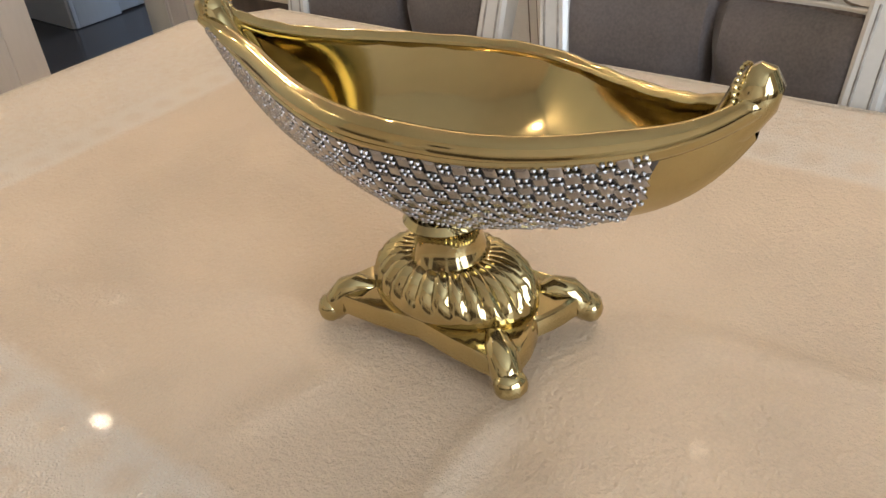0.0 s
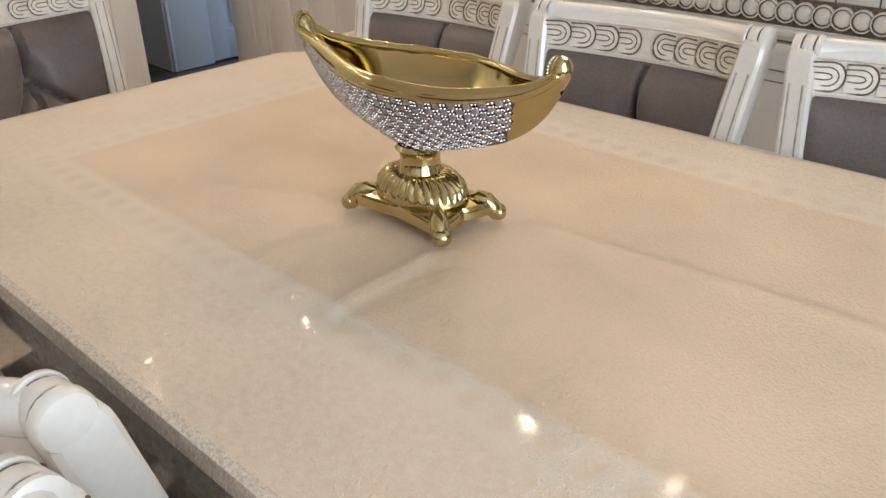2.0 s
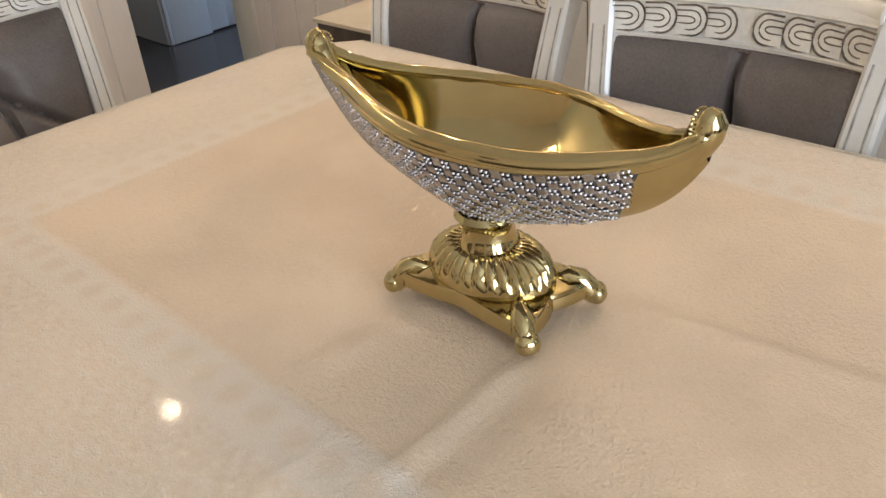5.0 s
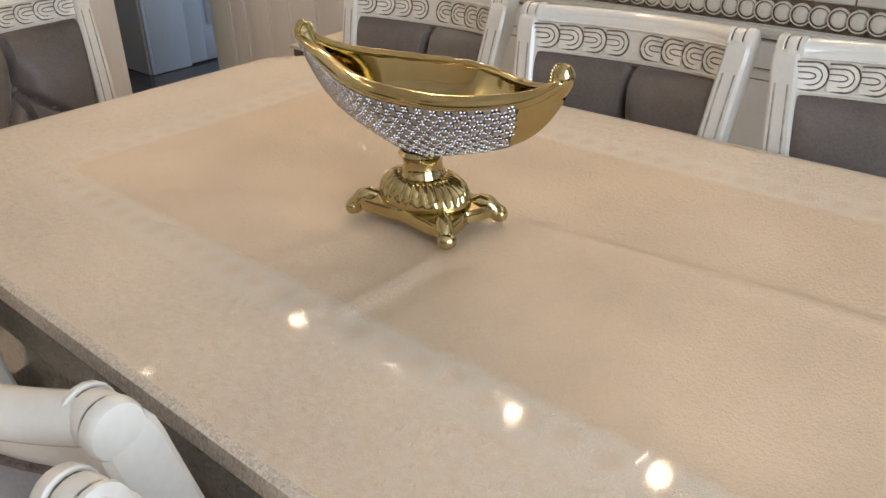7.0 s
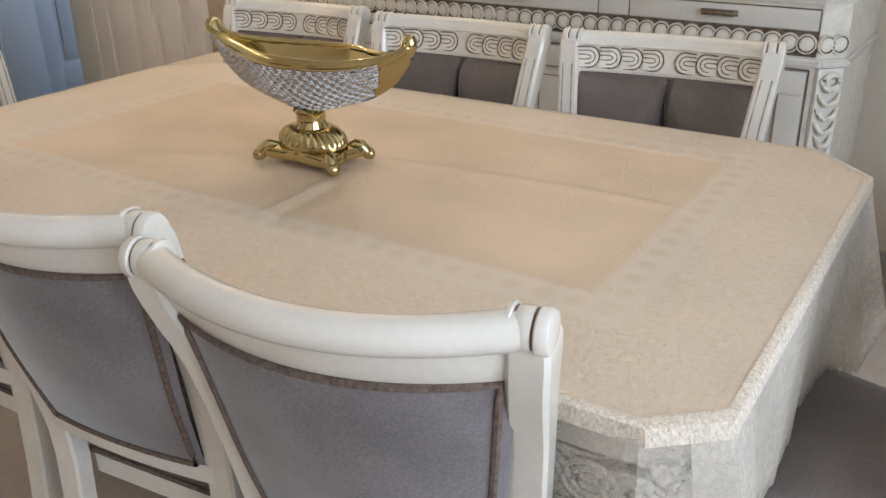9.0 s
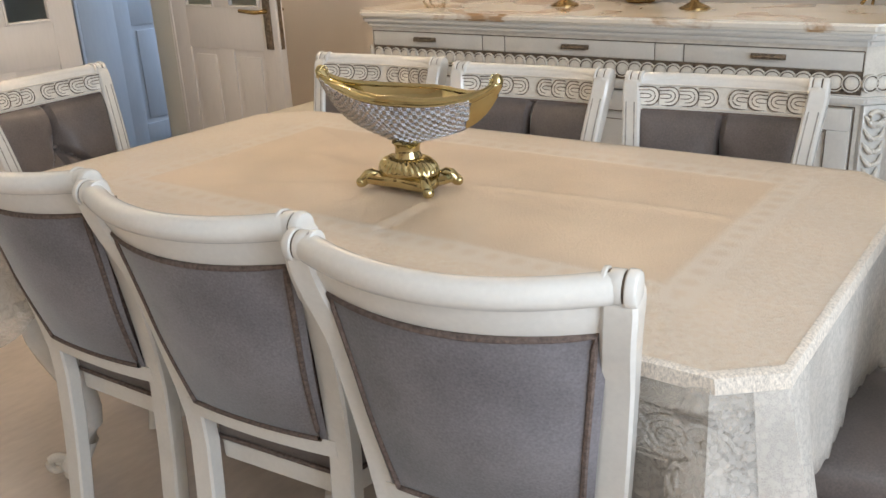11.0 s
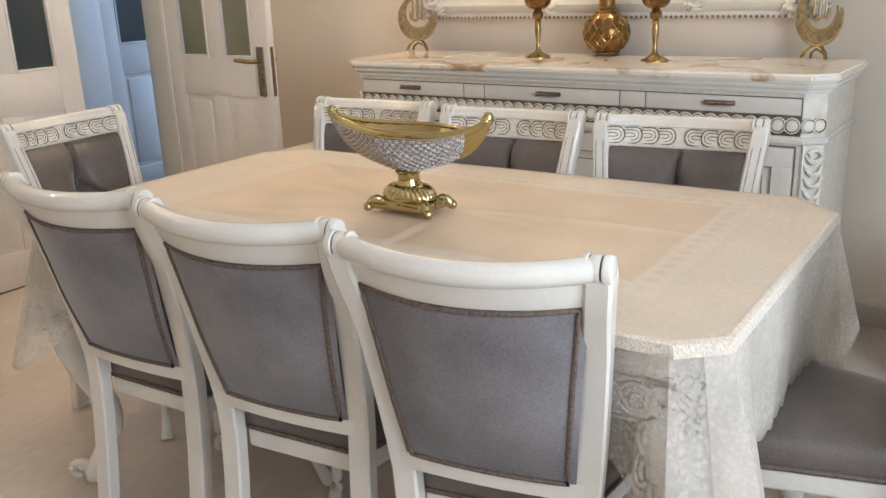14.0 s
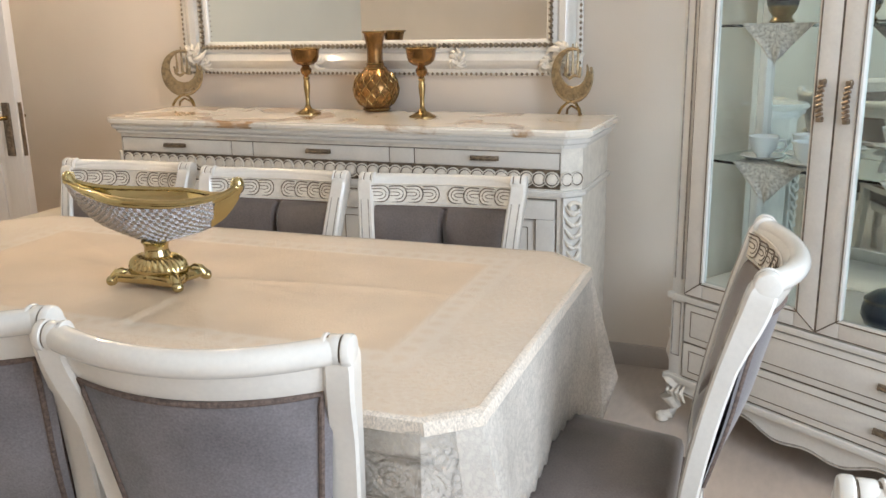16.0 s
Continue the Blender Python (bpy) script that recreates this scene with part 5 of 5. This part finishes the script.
def display_cabinet():
    t = thing("display_cabinet", CAB, "tall ivory display cabinet with two glazed doors and glass shelves", "cabinet")
    # case
    bm = bmesh.new()
    box(bm, 0.04, CW - 0.04, CD - 0.02, CD, 0.10, CH, 0.002)
    box(bm, 0.03, CW - 0.03, 0.03, CD - 0.02, 0.445, 0.475, 0.002)
    box(bm, 0.03, CW - 0.03, 0.03, CD - 0.02, 0.16, 0.18, 0.002)
    box(bm, 0.03, CW - 0.03, 0.03, CD - 0.02, CH - 0.06, CH, 0.002)
    part("case", bm, LACQUER, t)
    part("mirror_back", boxed(0.05, CW - 0.05, CD - 0.026, CD - 0.021, 0.48, CH - 0.07), MIRROR, t, "mirrored back", smooth=False)
    for s, x in ((-1, 0.0), (1, CW)):
        xa, xb = (x, x + 0.055) if s < 0 else (x - 0.055, x)
        bm = bmesh.new()
        box(bm, xa, xb, 0.0, 0.05, 0.16, CH, 0.010)
        post = part("corner_post", bm, LACQUER, t)
        bm = bmesh.new()
        for q in (0.014, 0.041):
            tube(bm, [(xa + q, -0.0012, 0.5), (xa + q, -0.0012, CH - 0.1)], 0.0022, 6)
        outline_lines(bm, xa + 0.012, xb - 0.012, -0.0012, 0.24, 0.42, 0.0022)
        part("antique_line", bm, GREYPAT, post)
        bm = bmesh.new()
        box(bm, xa, xb, CD - 0.05, CD - 0.0, 0.16, CH, 0.006)
        part("back_post", bm, LACQUER, t)
        bm = bmesh.new()
        box(bm, xa + 0.02, xb - 0.02, 0.05, CD - 0.05, 0.16, 0.47, 0.002)
        part("side_panel", bm, LACQUER, t)
        pn = part("side_pane", boxed(x - s * 0.026 - 0.002, x - s * 0.026 + 0.002, 0.05, CD - 0.05, 0.475, CH - 0.06), GLASS, t, smooth=False)
        pn.visible_shadow = False
        # carved scroll and bracket foot
        bm = bmesh.new()
        fx = x - s * 0.02
        tube(bm, [(fx - s * 0.03, 0.03, 0.16), (fx + s * 0.004, 0.0, 0.135), (fx + s * 0.006, -0.008, 0.095), (fx - s * 0.012, 0.012, 0.055), (fx - s * 0.004, 0.0, 0.028), (fx + s * 0.020, -0.022, 0.020)], [0.030, 0.034, 0.028, 0.019, 0.017, 0.014], 10)
        lathe(bm, [(0.012, 0), (0.021, 0.006), (0.021, 0.026), (0.010, 0.034)], 12, (fx + s * 0.018, -0.018, 0))
        foot = part("scroll_foot", bm, WORN, t)
        bm = bmesh.new()
        for k in range(4):
            tube(bm, [(fx - s * (0.01 + 0.016 * k), -0.004, 0.15), (fx - s * (0.0 + 0.018 * k), -0.020, 0.12), (fx - s * (0.004 + 0.02 * k), -0.010, 0.09)], [0.006, 0.008, 0.003], 6)
        part("leaf_carving", bm, WORN, foot)
        bm = bmesh.new()
        tube(bm, [(x + s * 0.002, 0.02, 0.20), (x + s * 0.014, 0.02, 0.24), (x + s * 0.004, 0.02, 0.29), (x + s * 0.010, 0.02, 0.32), (x, 0.02, 0.34)], [0.006, 0.011, 0.007, 0.009, 0.004], 8)
        part("side_scroll", bm, WORN, post)
        bm = bmesh.new()
        tube(bm, [(fx, CD - 0.05, 0.16), (fx, CD - 0.04, 0.08), (fx, CD - 0.03, 0.0)], [0.03, 0.022, 0.02], 10)
        part("rear_foot", bm, LACQUER, t)
    # base mouldings and wavy apron
    for z0, z1, o in ((0.150, 0.172, 0.016), (0.430, 0.452, 0.012)):
        part("moulding", boxed(-o * 0.6, CW + o * 0.6, -o, 0.03, z0, z1, 0.006), LACQUER, t)
    bm = bmesh.new()
    low = lambda u: 0.112 - 0.030 * math.exp(-((u - 0.5) / 0.16) ** 2) - 0.018 * math.exp(-((abs(u - 0.5) - 0.36) / 0.06) ** 2) + 0.012 * math.cos((u - 0.5) * 26) * (0.2 < u < 0.8)
    n = 48
    rings = []
    for i in range(n + 1):
        u = i / n
        x = 0.06 + (CW - 0.12) * u
        rings.append([Vector((x, 0.0, 0.152)), Vector((x, 0.02, 0.152)), Vector((x, 0.02, low(u))), Vector((x, -0.004, low(u)))])
    loft(bm, rings)
    apron = part("apron", bm, LACQUER, t)
    bm = bmesh.new()
    tube(bm, [(0.06 + (CW - 0.12) * i / n, -0.004, low(i / n) + 0.007) for i in range(n + 1)], 0.0026, 6)
    part("apron_line", bm, GREYPAT, apron)
    # two wide drawers
    for z0, z1 in ((0.178, 0.292), (0.298, 0.426)):
        d = part("drawer", boxed(0.062, CW - 0.062, -0.006, 0.03, z0, z1, 0.004), LACQUER, t)
        bm = bmesh.new()
        outline_lines(bm, 0.062, CW - 0.062, -0.001, z0 - 0.002, z1 + 0.002, 0.0022)
        outline_lines(bm, 0.088, CW - 0.088, -0.0062, z0 + 0.022, z1 - 0.022, 0.0016)
        part("antique_line", bm, PATINA, d)
        for x in (0.28, CW - 0.28):
            drop_handle(d, x, -0.006, (z0 + z1) / 2, 0.09)
    # glazed doors
    for k in (0, 1):
        a, b = (0.062, CW / 2 - 0.002) if k == 0 else (CW / 2 + 0.002, CW - 0.062)
        z0, z1, w = 0.458, CH - 0.07, 0.066
        bm = bmesh.new()
        for x0, x1, q0, q1 in ((a, a + w, z0, z1), (b - w, b, z0, z1), (a + w, b - w, z0, z0 + w * 0.8), (a + w, b - w, z1 - w, z1)):
            box(bm, x0, x1, -0.012, 0.012, q0, q1, 0.004)
        d = part("glazed_door", bm, LACQUER, t)
        pn = part("pane", boxed(a + w, b - w, -0.002, 0.002, z0 + w * 0.8, z1 - w), GLASS, d, "clear glass pane", smooth=False)
        pn.visible_shadow = False
        bm = bmesh.new()
        outline_lines(bm, a + w - 0.008, b - w + 0.008, -0.0125, z0 + w * 0.8 - 0.008, z1 - w + 0.008, 0.0022)
        outline_lines(bm, a, b, -0.010, z0, z1, 0.0018)
        for q in (-1, 1):
            xx = a + w if q < 0 else b - w
            tube(bm, [(xx, -0.0125, z0 + w * 0.8), (xx + q * (w - 0.002), -0.0125, z0 + 0.004)], 0.0018, 5)
        part("antique_line", bm, PATINA, d)
        hx_ = b - w / 2 - 0.002 if k == 0 else a + w / 2 + 0.002
        bm = bmesh.new()
        for i in range(9):
            z = 1.045 + 0.098 * i / 8
            tube(bm, [(hx_ - 0.008, -0.030 + 0.010 * abs(i / 4 - 1) ** 2, z - 0.004), (hx_ + 0.008, -0.030 + 0.010 * abs(i / 4 - 1) ** 2, z + 0.004)], 0.0055, 6)
        box(bm, hx_ - 0.007, hx_ + 0.007, -0.028, -0.012, 1.038, 1.050, 0.002)
        box(bm, hx_ - 0.007, hx_ + 0.007, -0.028, -0.012, 1.136, 1.148, 0.002)
        part("handle", bm, STEEL, d, "ribbed bronzed pull")
    for z in (0.885, 1.285, 1.66):
        sh = part("glass_shelf", boxed(0.05, CW - 0.05, 0.045, CD - 0.03, z - 0.004, z + 0.004, 0.001), GLASS, t, smooth=False)
        sh.visible_shadow = False
    bm = bmesh.new()
    box(bm, -0.02, CW + 0.02, -0.03, CD, CH, CH + 0.05, 0.012)
    part("crown", bm, LACQUER, t)


display_cabinet()


def inside(x, y, z, turn=0):
    return CAB @ pose(x, y, z, 0, 0, turn)


def teacup(m):
    t = thing("teacup", m, "white china teacup on its saucer on a glass shelf", "cup", "china in the cabinet")
    bm = bmesh.new()
    lathe(bm, [(0.020, 0), (0.050, 0.004), (0.066, 0.014), (0.063, 0.015), (0.02, 0.007)], 22)
    part("saucer", bm, CHINA, t)
    bm = bmesh.new()
    lathe(bm, [(0.018, 0.007), (0.020, 0.014), (0.034, 0.028), (0.042, 0.056), (0.046, 0.072), (0.043, 0.072), (0.038, 0.055), (0.01, 0.02)], 22)
    cup = part("cup", bm, CHINA, t)
    bm = bmesh.new()
    tube(bm, [(0.040, 0, 0.058), (0.060, 0, 0.060), (0.064, 0, 0.042), (0.052, 0, 0.028), (0.036, 0, 0.030)], 0.004, 7, up=Vector((0, 1, 0)))
    part("handle", bm, CHINA, cup)
    return t


C0 = teacup(inside(0.20, 0.15, 0.889, 30))
for x, y, z, a in ((0.36, 0.13, 0.889, -40), (0.27, 0.27, 0.889, 100), (0.68, 0.15, 0.889, 20), (0.84, 0.18, 0.889, 70)):
    copy_thing(C0, inside(x, y, z, a))


def lidded_pot(m):
    t = thing("lidded_pot", m, "dark navy porcelain pot with a domed lid and gilt line", "pot")
    bm = bmesh.new()
    lathe(bm, [(0.045, 0), (0.062, 0.010), (0.074, 0.036), (0.070, 0.066), (0.060, 0.080)], 26)
    part("body", bm, DARKPOT, t)
    bm = bmesh.new()
    lathe(bm, [(0.066, 0.080), (0.062, 0.088), (0.040, 0.104), (0.014, 0.112), (0.008, 0.118), (0.014, 0.128), (0.008, 0.137)], 26)
    part("lid", bm, DARKPOT, t)
    bm = bmesh.new()
    tube(bm, [(0.067 * math.cos(a * math.pi / 13), 0.067 * math.sin(a * math.pi / 13), 0.080) for a in range(26)], 0.002, 6, loop=True)
    part("gilt_line", bm, BRONZE, t)


lidded_pot(inside(0.645, 0.13, 0.476))


def gilt_jar(m, dark=False):
    t = thing("gilt_jar", m, "small gilt jar with a dark band in the cabinet", "jar", "jars in the cabinet")
    bm = bmesh.new()
    lathe(bm, [(0.030, 0), (0.036, 0.006), (0.026, 0.018), (0.040, 0.040), (0.045, 0.075), (0.040, 0.11), (0.026, 0.125), (0.034, 0.140), (0.030, 0.142)], 22)
    part("body", bm, BRONZE, t)
    bm = bmesh.new()
    lathe(bm, [(0.0445, 0.050), (0.0465, 0.075), (0.0445, 0.098)], 22)
    part("band", bm, DARKPOT, t)
    return t


J0 = gilt_jar(inside(0.23, 0.15, 1.289))
for x, y in ((0.40, 0.16), (0.66, 0.16), (0.83, 0.16)):
    copy_thing(J0, inside(x, y, 1.289))


def doily(m):
    t = thing("doily", m, "crocheted lace doily hanging over the shelf edge", "doily", "doilies in the cabinet")
    bm = bmesh.new()
    n = 24
    rings = []
    for j in range(9):
        v = j / 8
        row = []
        for i in range(n + 1):
            u = -1 + 2 * i / n
            w = 0.115 * (1 - v * 0.85)
            sc = 0.004 * math.sin(i * 2.1) * v
            row.append(Vector((u * w, -0.004 - 0.006 * math.sin(u * 5) * v, -0.115 * v * (1 - 0.25 * abs(u)) + sc)))
        rings.append(row)
    flat = [[Vector((p.x, 0.09, 0.0018)) for p in rings[0]]]
    loft(bm, flat + [[p + Vector((0, 0, 0.0018)) for p in rings[0]]] + rings[1:], closed=False, cap=False)
    ob = part("cloth", bm, DOILY, t)
    so = ob.modifiers.new("thick", "SOLIDIFY")
    so.thickness = 0.0015
    return t


D0 = doily(inside(0.29, 0.043, 1.290))
for x, z in ((0.29, 0.890), (0.74, 1.290), (0.74, 0.890)):
    copy_thing(D0, inside(x, 0.043, z))

# a black loudspeaker opposite, seen in the mirror
t = thing("loudspeaker", ROOM @ pose(-1.25, Y0 + 0.25, 1.18), "small black loudspeaker on a wall shelf", "loudspeaker")
part("cabinet", boxed(-0.09, 0.09, -0.09, 0.09, 0, 0.30, 0.008), BLACKM, t)
part("shelf", boxed(-0.13, 0.13, -0.248, 0.12, -0.03, 0, 0.004), DOORM, t)
